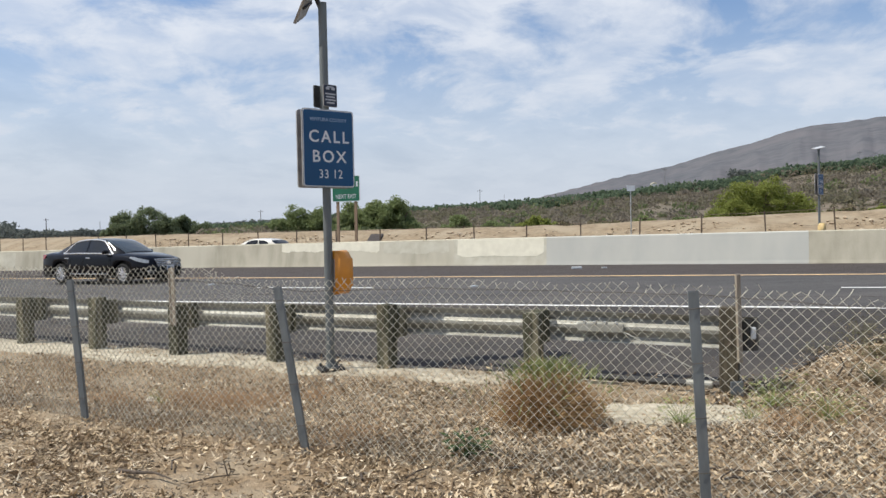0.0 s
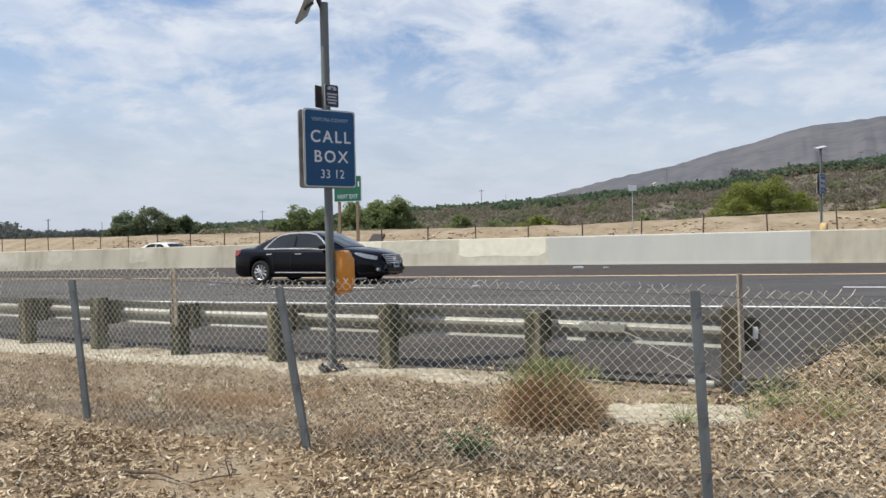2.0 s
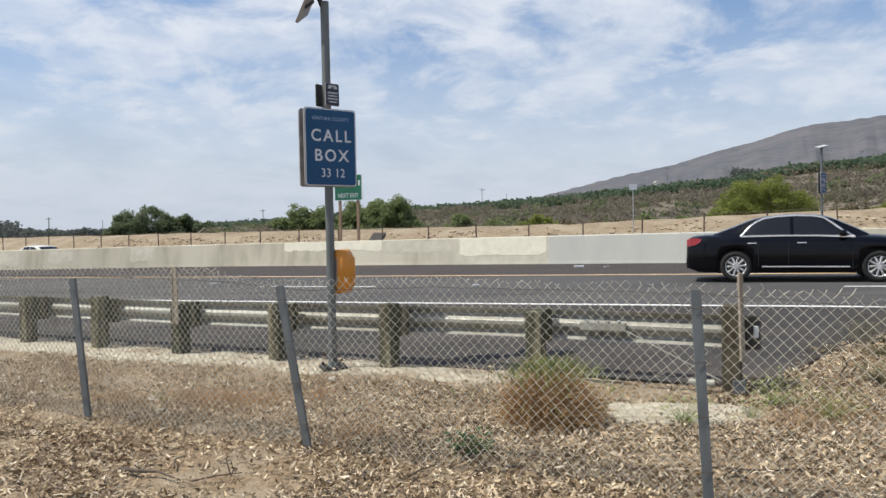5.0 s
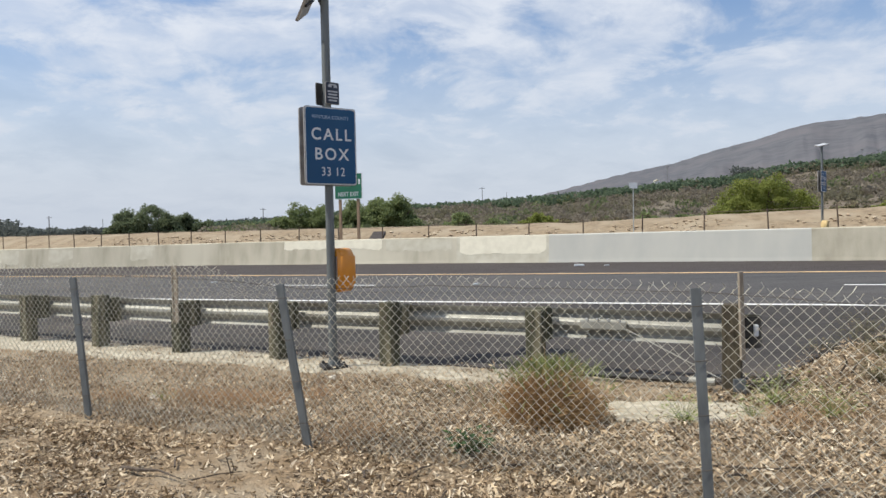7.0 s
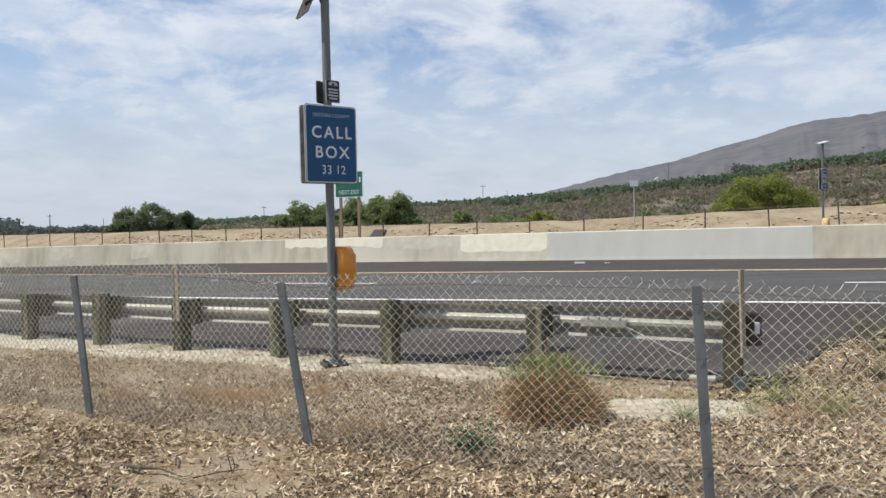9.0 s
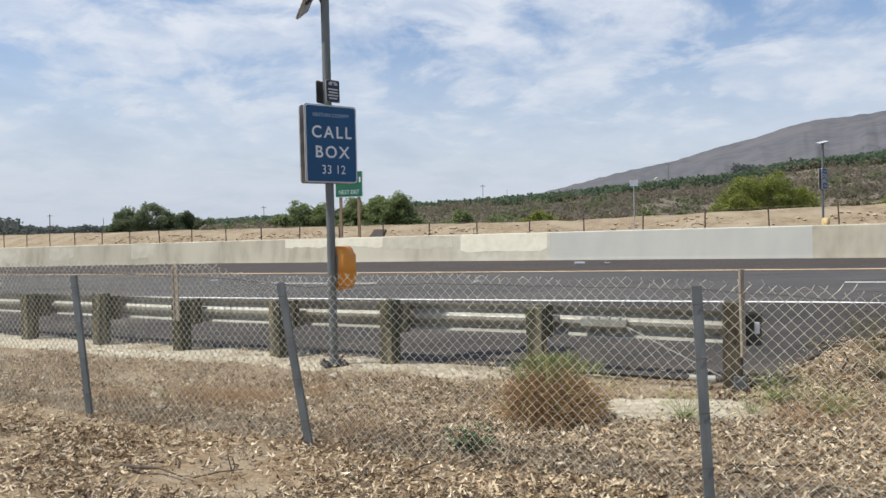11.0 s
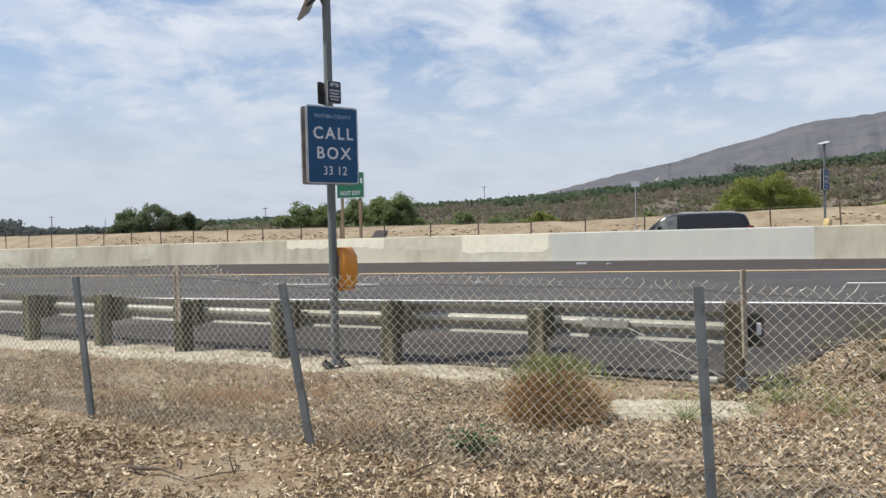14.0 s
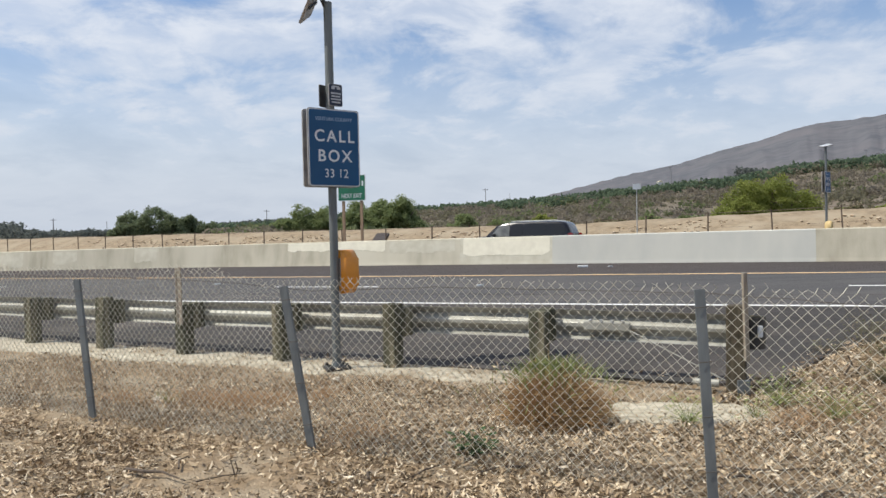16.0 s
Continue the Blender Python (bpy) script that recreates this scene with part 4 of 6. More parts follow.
def exit_sign():
    base = spot(-22.45, 38.6)
    z = ground_z(base.x, base.y)
    s = empty("exit_sign", pose(base.x, base.y, z))
    for dx in (-0.57, 0.57):
        part("sign_post", boxed((dx, 0.08, 1.9), (0.16, 0.11, 4.3), 0.01, pose(0, 0, 0, rz=-18)), M_WOODSIGN, s)
    m = pose(0, 0, 4.33, rz=-18)
    bm = prism(rounded(1.75, 1.50, 0.06), 0.03)
    bmesh.ops.transform(bm, matrix=m, verts=bm.verts)
    pl = part("sign_panel", bm, M_SWHITE, s, "green exit sign panel with white border")
    bm = prism(rounded(1.68, 1.43, 0.05), 0.004)
    bmesh.ops.transform(bm, matrix=m @ pose(0, -0.018, 0), verts=bm.verts)
    part("sign_face", bm, M_GREEN, pl)
    lettering("lettering", "NEXT EXIT", 0.34, M_SDIM2, pl, m @ pose(0.0, -0.022, -0.47) @ pose(0, 0, 0, rx=90), 0.78, 0.006)
    bm = bmesh.new()
    box(bm, (0.7, -0.022, 0.25), (0.10, 0.003, 0.3), 0, m)
    part("lettering_bar", bm, M_SWHITE, pl)
    return tagged(s, "green next exit sign on two brown timber posts", "road sign")


def far_sign():
    p = spot(-6.2, 39.0)
    z = ground_z(p.x, p.y)
    s = empty("road_sign", pose(p.x, p.y, z))
    part("sign_post", tubed((0, 0, -0.2), (0, 0, 3.62), 0.026, n=8), M_GALV, s)
    part("sign_panel", boxed((0, -0.05, 3.57), (0.40, 0.012, 0.27), 0.004), M_SWHITE, s)
    return tagged(s, "small pale sign plate on a thin steel post", "road sign")


def far_fence():
    f = tagged(empty("wire_fence"), "rusty post-and-wire fence along the far bank", "fence")
    u = 9.2
    prev = None
    i = 0
    wires = bmesh.new()
    while u > -75:
        p = spot(u, 40.6)
        z = ground_z(p.x, p.y)
        h = 2.20 + 0.05 * math.sin(i * 1.7) - z + 0.62 * smooth_step(-16, 8, u)
        h = max(1.1, h)
        lean = Vector((random.uniform(-0.06, 0.06) - (0.12 if u > -2 else 0.0), 0, 0))
        top = p + Vector((0, 0, z + h)) + lean
        part("fence_post", tubed(p + Vector((0, 0, z - 0.1)), top, 0.038, n=6), M_RUST, f)
        if prev:
            for k in (0.35, 0.65, 0.97):
                a, b = prev[0].lerp(prev[1], k), (p + Vector((0, 0, z))).lerp(top, k)
                tube(wires, a, b, 0.014 if k > 0.9 else 0.004, n=3, caps=False)
        prev = (p + Vector((0, 0, z)), top)
        u -= 3.05
        i += 1
    part("fence_wire", wires, M_RUST, f)


# ---- cars ----
def loft(stations, ring):
    """A closed-ended skin through rings of points, one for each station."""
    rows = [ring(x) for x in stations]
    k = len(rows[0])
    verts = [p for r in rows for p in r]
    faces = []
    for i in range(len(rows) - 1):
        for j in range(k - 1):
            a = i * k + j
            faces.append((a, a + 1, a + 1 + k, a + k))
    faces.append(tuple(range(k - 1, -1, -1)))
    faces.append(tuple(range(len(verts) - k, len(verts))))
    return verts, faces


def car(name, spec, paint, label, category):
    """x runs forward from the rear bumper, y to the car's left; the origin lies on the road under the middle."""
    L, wb, rx, fx, R = spec["length"], spec["base"], spec["rear_axle"], spec["rear_axle"] + spec["base"], spec["wheel"]
    mid = rx + wb / 2
    top, half = curve_of(spec["deck"]), curve_of(spec["plan"])
    roof, roofw = curve_of(spec["roof"]), spec["roof_half"]
    belt = spec["belt"]
    clear = 0.19

    def bottom(x):
        z = clear + 0.10 * smooth_step(0.35, 0.0, x) + 0.06 * smooth_step(L - 0.4, L, x)
        for ax in (rx, fx):
            d = abs(x - ax)
            if d < R + 0.06:
                z = max(z, R + math.sqrt((R + 0.06) ** 2 - d * d))
        return z

    def ring(x):
        w, t, b = half(x), top(x), bottom(x)
        sh = min(t - 0.015, belt(x))
        pts = [(w * 0.80, b), (w * 0.955, b), (w * 0.985, max(b + 0.015, 0.30)), (w, max(b + 0.03, 0.52)), (w * 0.99, max(b + 0.045, sh - 0.14)),
               (w * 0.965, max(b + 0.06, sh - 0.05)), (w * 0.90, sh), (w * 0.60, t - 0.012), (0.0, t)]
        pts = [(y, min(z, t)) for y, z in pts]
        full = [(x - mid, -y, z) for y, z in pts] + [(x - mid, y, z) for y, z in reversed(pts[:-1])]
        return full

    xs = sorted(set([0.0, 0.02, 0.06, 0.12, 0.2, 0.3] + [0.3 + 0.12 * i for i in range(int((L - 0.6) / 0.12) + 1)] +
                    [ax + (R + 0.06) * math.cos(radians(a)) for ax in (rx, fx) for a in range(0, 181, 10)] + [L - 0.3, L - 0.2, L - 0.12, L - 0.06, L - 0.02, L]))
    xs = [x for i, x in enumerate(xs) if i == 0 or x - xs[i - 1] > 0.006]
    c = empty(name)
    v, f = loft(xs, ring)
    body = raw("body", v, f, paint, c, smooth=True)

    def skin(x, s, out=0.0):
        """A point on the cabin: s from 0 at the belt to 1 at the roof's middle."""
        z1 = roof(x)
        w0 = half(min(max(x, 0.5), L - 0.6)) * 0.90 * (1 - 0.22 * smooth_step(spec["roof"][-1][0] - 0.45, spec["roof"][-1][0], x))
        zb = min(top(x), belt(x)) - 0.02
        w1 = min(roofw, w0 * 0.97)
        if s < 0.75:
            k = s / 0.75
            y, z = w0 + (w1 - w0) * k, zb + (z1 - 0.055 - zb) * k
        else:
            k = (s - 0.75) / 0.25
            y, z = w1 * math.cos(k * math.pi / 2) ** 0.8, z1 - 0.055 + 0.055 * math.sin(k * math.pi / 2)
        n = Vector((0, 0.9, 0.35)) if s < 0.8 else Vector((0, 0.2, 1))
        return Vector((x - mid, y, z)) + n.normalized() * out

    r0, r1 = spec["roof"][0][0], spec["roof"][-1][0]
    cx = steps(r0, r1, 0.08)
    ss = [0, 0.25, 0.5, 0.75, 0.80, 0.86, 0.93, 1.0]

    def cabin_ring(x):
        a = [skin(x, s) for s in ss]
        return [(p.x, -p.y, p.z) for p in a] + [(p.x, p.y, p.z) for p in reversed(a[:-1])]
    v, f = loft(cx, cabin_ring)
    cabin = raw("cabin", v, f, paint, c, smooth=True)

    def side_panel(nm, outline, material, side, out, parent, lab=""):
        rim = sorted(outline[2:])
        lo_, hi_ = rim[0][0], rim[-1][0]
        rim = [q for q in outline[:2] if q[0] < lo_ - 0.03] + rim + [q for q in outline[:2] if q[0] > hi_ + 0.03]
        edge = curve_of(rim)
        x0, x1, low = rim[0][0], rim[-1][0], min(q[1] for q in outline)
        xs_ = steps(x0, x1, 0.05)
        v = []
        for x in xs_:
            for k in range(5):
                q = skin(x, low + (max(edge(x), low + 0.01) - low) * k / 4, out)
                v.append((q.x, side * q.y, q.z))
        f = [(a * 5 + k, a * 5 + k + 1, a * 5 + k + 6, a * 5 + k + 5) for a in range(len(xs_) - 1) for k in range(4)]
        return raw(nm, v, f, material, parent, lab, smooth=True)

    for side in (-1, 1):
        for i, win in enumerate(spec["windows"]):
            # the window that "pale" picks has its brightness painted in
            side_panel("side_window", win, M_VIEWGLASS if spec.get("pale") == i else M_TINT, side, 0.010, cabin)
        if spec.get("trim"):
            bm = bmesh.new()
            tr = [skin(x, s, 0.012) for x, s in spec["trim"]]
            for a, b in zip(tr, tr[1:]):
                tube(bm, (a.x, side * a.y, a.z), (b.x, side * b.y, b.z), spec.get("trim_r", 0.023), n=6)
            part("window_trim", bm, M_CHROME, cabin, "chrome window trim")
    # windscreen and rear window, following the cabin's crown
    for nm, xa, xb, material in (("windscreen", spec["screen"][0], spec["screen"][1], M_SHIELD), ("rear_window", spec["rear_screen"][0], spec["rear_screen"][1], M_TINT)):
        rows = []
        for x in steps(xa, xb, 0.06):
            a = [skin(x, s) for s in (0.77, 0.82, 0.88, 0.94, 1.0)]
            rows.append([(p.x, p.y, p.z + 0.007) for p in a] + [(p.x, -p.y, p.z + 0.007) for p in reversed(a[:-1])])
        k = len(rows[0])
        v = [p for r in rows for p in r]
        f = [(i * k + j, i * k + j + 1, (i + 1) * k + j + 1, (i + 1) * k + j) for i in range(len(rows) - 1) for j in range(k - 1)]
        raw(nm, v, f, material, cabin, smooth=True)
    part("underbody", boxed((0, 0, 0.40), (L - 0.7, 1.30, 0.40), 0.03), M_UNDER, c)
    for ax in (rx, fx):
        part("wheel_well", boxed((ax - mid, 0, R + 0.12), (2 * R + 0.2, 2 * half(ax) * 0.80, 2 * R - 0.1), 0.04), M_UNDER, c)
    for ax in (rx, fx):
        for side in (-1, 1):
            wy = side * (half(ax) - 0.125)
            wh = empty("wheel", pose(ax - mid, wy, R))
            wh.parent = c
            bm = bmesh.new()
            prof = [(0.66, -0.105), (0.86, -0.11), (0.97, -0.09), (1.0, -0.05), (1.0, 0.05), (0.97, 0.09), (0.86, 0.11), (0.66, 0.105), (0.66, -0.105)]
            seg = 36
            vv = [[bm.verts.new((p * R * math.cos(2 * math.pi * i / seg), d, p * R * math.sin(2 * math.pi * i / seg))) for p, d in prof[:-1]] for i in range(seg)]
            for i in range(seg):
                for j in range(len(prof) - 1):
                    a, b = vv[i], vv[(i + 1) % seg]
                    bm.faces.new((a[j], a[(j + 1) % 8], b[(j + 1) % 8], b[j]))
            part("tyre", bm, M_TYRE, wh, smooth=True)
            bm = bmesh.new()
            o = side * 0.085
            tube(bm, (0, o - side * 0.06, 0), (0, o - side * 0.05, 0), 0.64 * R, n=28)
            rim_back = part("brake_disc", bm, M_DARK, wh)
            bm = bmesh.new()
            tube(bm, (0, o - side * 0.03, 0), (0, o + side * 0.012, 0), 0.17 * R, 0.15 * R, 16)
            spokes = spec.get("spokes", 10)
            for k in range(spokes):
                a = 2 * math.pi * k / spokes
                d = Vector((math.cos(a), 0, math.sin(a)))
                tube(bm, d * 0.12 * R + Vector((0, o, 0)), d * 0.66 * R + Vector((0, o - side * 0.005, 0)), 0.020, 0.028, 5)
            ring_in = []
            for rr, dd in ((0.62, 0.0), (0.665, 0.012), (0.69, 0.0), (0.69, -0.10), (0.62, -0.10)):
                ring_in.append([bm.verts.new((rr * R * math.cos(2 * math.pi * i / 32), o + side * dd, rr * R * math.sin(2 * math.pi * i / 32))) for i in range(32)])
            for q in range(4):
                for i in range(32):
                    bm.faces.new((ring_in[q][i], ring_in[q][(i + 1) % 32], ring_in[q + 1][(i + 1) % 32], ring_in[q + 1][i]))
            part("rim", bm, M_RIM, wh, "polished many-spoked alloy rim")
    for side in (-1, 1):
        hx = spec["head"]
        pts = []
        bm = bmesh.new()
        for x, z0, z1 in hx:
            w = half(x) * 1.0
            pts.append((bm.verts.new((x - mid, side * (w + 0.006), z0)), bm.verts.new((x - mid, side * (w * 0.955 + 0.006), z1))))
        for a, b in zip(pts, pts[1:]):
            bm.faces.new((a[0], b[0], b[1], a[1]))
        lamp = part("headlight", bm, M_LAMP, c, "clear headlight")
        lamp.modifiers.new("thick", "SOLIDIFY").thickness = 0.012
        bm = bmesh.new()
        pts = []
        for x, z0, z1 in spec["tail"]:
            w = half(x)
            pts.append((bm.verts.new((x - mid, side * (w + 0.006), z0)), bm.verts.new((x - mid, side * (w * 0.965 + 0.006), z1))))
        for a, b in zip(pts, pts[1:]):
            bm.faces.new((a[0], b[0], b[1], a[1]))
        lamp = part("tail_light", bm, M_RED, c, "red tail light")
        lamp.modifiers.new("thick", "SOLIDIFY").thickness = 0.012
        mx, mz = spec["mirror"]
        bm = boxed((mx - mid, side * (half(mx) * 0.90 + 0.10), mz), (0.14, 0.20, 0.13), 0.04)
        part("mirror", bm, paint, c, smooth=True)
        for hx_ in spec.get("handles", ()):
            part("door_handle", boxed((hx_ - mid, side * (half(hx_) * 0.975 + 0.018), 0.845), (0.19, 0.03, 0.028), 0.01), M_CHROME, c)
        if spec.get("sill"):
            a, b = spec["sill"]
            part("sill_trim", boxed(((a + b) / 2 - mid, side * (half(2.4) * 0.985 + 0.006), 0.325), (b - a, 0.02, 0.028), 0.006), M_CHROME, c)
        if spec.get("handles"):
            for dx_ in spec["doors"]:
                part("door_seam", boxed((dx_ - mid, side * (half(dx_) + 0.001), 0.60), (0.008, 0.006, 0.52)), M_UNDER, c)
    if spec.get("grille"):
        gz0, gz1, gw = spec["grille"]
        nose_x = curve_of(sorted((y, x) for x, y in spec["plan"] if x > L * 0.7))
        drop_x = curve_of(sorted((z, x) for x, z in spec["deck"] if x > L * 0.7))

        def nose(y, z, out):
            """A point on the car's front."""
            return Vector((min(nose_x(abs(y)), drop_x(z)) - mid + out, y, z))
        ys = steps(-gw / 2, gw / 2, 0.06)
        zs = steps(gz0, gz1, 0.03)
        v = [nose(y, z, 0.008) for z in zs for y in ys]
        k = len(ys)
        f = [(a * k + b, a * k + b + 1, (a + 1) * k + b + 1, (a + 1) * k + b) for a in range(len(zs) - 1) for b in range(k - 1)]
        g = raw("grille", v, f, M_DARK, c, smooth=True)
        for q in range(5):
            z = gz0 + (gz1 - gz0) * q / 4
            bm = bmesh.new()
            for a, b in zip(ys, ys[1:]):
                tube(bm, nose(a, z, 0.014), nose(b, z, 0.014), 0.011, n=6, caps=False)
            part("grille_bar", bm, M_CHROME, g, "chrome grille bar", smooth=True)
        part("badge", boxed(nose(0, (gz0 + gz1) / 2, 0.028), (0.02, 0.14, 0.09), 0.006), M_CHROME, g)
        bm = bmesh.new()
        box(bm, (L - mid + 0.012, 0, 0.40), (0.03, 1.0, 0.10), 0.02)
        part("air_intake", bm, M_UNDER, c)
        pl = part("number_plate", boxed((L - mid + 0.03, 0, 0.52), (0.012, 0.31, 0.155), 0.004), M_SWHITE, c)
        part("plate_bar", boxed((L - mid + 0.038, 0, 0.515), (0.003, 0.24, 0.07)), M_BLUE, pl)
        for side in (-1, 1):
            bm = tubed((L - mid - 0.20, side * 0.70, 0.40), (L - mid - 0.12, side * 0.70, 0.40), 0.05, n=14)
            part("fog_lamp", bm, M_LAMP, c)
    if spec.get("rack"):
        for side in (-1, 1):
            a, b = spec["rack"]
            bm = bmesh.new()
            tube(bm, (a - mid, side * (roofw - 0.06), roof(a) + 0.03), (b - mid, side * (roofw - 0.06), roof(b) + 0.03), 0.02, n=8)
            part("roof_rail", bm, M_GALV, c)
    return tagged(c, label, category)


SEDAN = dict(length=5.03, base=2.82, rear_axle=1.08, wheel=0.335,
             deck=[(0, 0.62), (0.015, 0.84), (0.06, 0.98), (0.14, 1.035), (0.4, 1.06), (0.8, 1.065), (1.3, 1.03), (3.6, 1.03), (3.9, 1.015), (4.3, 0.97), (4.66, 0.90), (4.85, 0.82), (4.96, 0.69), (5.03, 0.50)],
             plan=[(0, 0.62), (0.03, 0.72), (0.12, 0.80), (0.4, 0.87), (1.0, 0.915), (2.0, 0.925), (3.6, 0.925), (4.2, 0.905), (4.5, 0.86), (4.76, 0.77), (4.90, 0.66), (4.99, 0.54), (5.03, 0.44)],
             roof=[(0.46, 1.03), (0.78, 1.14), (1.05, 1.24), (1.34, 1.36), (1.52, 1.415), (1.70, 1.452), (1.95, 1.475), (2.2, 1.487), (2.45, 1.487), (2.65, 1.477), (2.85, 1.452), (3.0, 1.41), (3.2, 1.325), (3.5, 1.18), (3.72, 1.065), (3.88, 0.95)],
             roof_half=0.61, belt=curve_of([(0, 0.94), (0.3, 0.99), (1.5, 0.985), (3.3, 0.965), (4.0, 0.93), (4.6, 0.83), (4.97, 0.62)]),
             windows=[[(1.24, 0.10), (2.22, 0.10), (2.20, 0.73), (1.95, 0.73), (1.70, 0.70), (1.54, 0.63), (1.42, 0.51), (1.31, 0.30)],
                      [(2.29, 0.10), (3.38, 0.10), (3.20, 0.33), (3.02, 0.56), (2.84, 0.70), (2.60, 0.73), (2.27, 0.73)]],
             trim=[(1.18, 0.06), (1.27, 0.30), (1.395, 0.54), (1.52, 0.67), (1.68, 0.738), (1.95, 0.765), (2.30, 0.77), (2.64, 0.765), (2.87, 0.735), (3.06, 0.58), (3.25, 0.34), (3.46, 0.06), (2.70, 0.06), (2.00, 0.06), (1.18, 0.06)],
             screen=(2.90, 3.76), rear_screen=(0.75, 1.50), mirror=(3.22, 1.04), handles=(1.42, 2.42), doors=(1.55, 2.16, 3.40), sill=(1.62, 3.35),
             head=[(4.24, 0.845, 0.875), (4.38, 0.775, 0.865), (4.55, 0.72, 0.83), (4.70, 0.69, 0.80), (4.84, 0.67, 0.76)],
             tail=[(0.02, 0.79, 0.94), (0.10, 0.79, 0.975), (0.22, 0.82, 0.975), (0.34, 0.90, 0.96)], grille=(0.57, 0.79, 1.02), spokes=10)
SUV = dict(length=4.95, base=2.85, rear_axle=1.05, wheel=0.36,
           deck=[(0, 0.55), (0.03, 0.98), (0.2, 1.10), (3.7, 1.15), (4.1, 1.15), (4.6, 1.10), (4.84, 0.98), (4.95, 0.60)],
           plan=[(0, 0.80), (0.2, 0.90), (1.0, 0.95), (3.8, 0.95), (4.5, 0.88), (4.85, 0.70), (4.95, 0.5)],
           roof=[(0.08, 1.10), (0.20, 1.45), (0.34, 1.70), (0.58, 1.755), (1.2, 1.775), (2.5, 1.77), (3.0, 1.74), (3.3, 1.68), (3.48, 1.60), (3.80, 1.34), (4.06, 1.10)],
           roof_half=0.68, belt=curve_of([(0, 1.05), (1, 1.08), (3.8, 1.06), (4.6, 0.92), (4.95, 0.7)]),
           windows=[[(0.34, 0.10), (1.12, 0.10), (1.12, 0.68), (0.62, 0.68), (0.40, 0.60)], [(1.20, 0.10), (2.18, 0.10), (2.18, 0.70), (1.20, 0.70)],
                    [(2.26, 0.10), (2.74, 0.10), (2.74, 0.70), (2.26, 0.70)],
                    [(2.84, 0.10), (3.78, 0.10), (3.60, 0.42), (3.42, 0.62), (3.25, 0.70), (2.84, 0.70)]],
           screen=(3.36, 4.0), rear_screen=(0.12, 0.28), mirror=(3.5, 1.20), handles=(1.35, 2.4), doors=(1.16, 2.22, 3.7),
           head=[(4.4, 0.82, 0.95), (4.7, 0.78, 0.90), (4.85, 0.75, 0.85)], tail=[(0.02, 0.85, 1.22), (0.10, 0.85, 1.24), (0.22, 0.9, 1.22)], grille=(0.66, 0.85, 0.8), rack=(0.7, 2.8), spokes=6, trim=[(0.36, 0.05), (1.2, 0.05), (2.2, 0.05), (3.86, 0.05)], trim_r=0.016, pale=3)
HATCH = dict(length=4.3, base=2.6, rear_axle=0.85, wheel=0.31,
             deck=[(0, 0.55), (0.03, 0.85), (0.2, 0.95), (3.1, 0.97), (3.6, 0.90), (4.0, 0.80), (4.2, 0.70), (4.3, 0.5)],
             plan=[(0, 0.68), (0.2, 0.80), (1.0, 0.86), (3.2, 0.86), (3.9, 0.78), (4.2, 0.6), (4.3, 0.45)],
             roof=[(0.10, 0.95), (0.3, 1.16), (0.62, 1.36), (1.0, 1.43), (1.6, 1.45), (2.0, 1.42), (2.4, 1.30), (2.9, 1.08), (3.15, 0.95)],
             roof_half=0.60, belt=curve_of([(0, 0.90), (1, 0.92), (3.2, 0.91), (4.0, 0.74), (4.3, 0.6)]),
             windows=[[(0.62, 0.10), (1.38, 0.10), (1.38, 0.68), (1.02, 0.67), (0.80, 0.55)], [(1.45, 0.10), (2.62, 0.10), (2.32, 0.45), (2.05, 0.68), (1.45, 0.70)]],
             screen=(2.08, 3.05), rear_screen=(0.18, 0.60), mirror=(2.6, 0.98), handles=(0.9, 1.7), doors=(1.41, 2.7),
             head=[(3.8, 0.62, 0.74), (4.05, 0.60, 0.72), (4.2, 0.60, 0.68)], tail=[(0.02, 0.66, 0.88), (0.1, 0.66, 0.92), (0.22, 0.7, 0.9)], grille=(0.5, 0.62, 0.7), spokes=8)


def on_road(u, v, forward=True):
    """A car's pose on the road, nose along or against u."""
    d = (spot(u + 0.05, v) - spot(u - 0.05, v)).normalized()
    if not forward:
        d = -d
    z = road_z(u, v)
    return pose(*spot(u, v, z + 0.004), rz=math.degrees(math.atan2(d.y, d.x)))


def drive(thing, v, track, radius, forward=True):
    """Key the thing along u, and its wheels' turning."""
    u_at = curve_of(track)
    walk(thing, [(t * 0.5, on_road(u_at(t * 0.5), v, forward)) for t in range(33)])
    for wheel in [w for w in thing.children if w.name.startswith("wheel") and not w.data]:
        hub = wheel.matrix_basis.translation.copy()
        rows = []
        for i in range(161):
            t = i * 0.1
            rows.append((t, Matrix.Translation(hub) @ pose(0, 0, 0, ry=math.degrees(abs(u_at(t) - u_at(0)) / radius) % 360)))
        walk(wheel, rows)


# ---- plants, litter and the distance ----
def at_angle(az, r):
    x, y = r * math.sin(radians(az)), r * math.cos(radians(az))
    return x, y, ground_z(x, y)


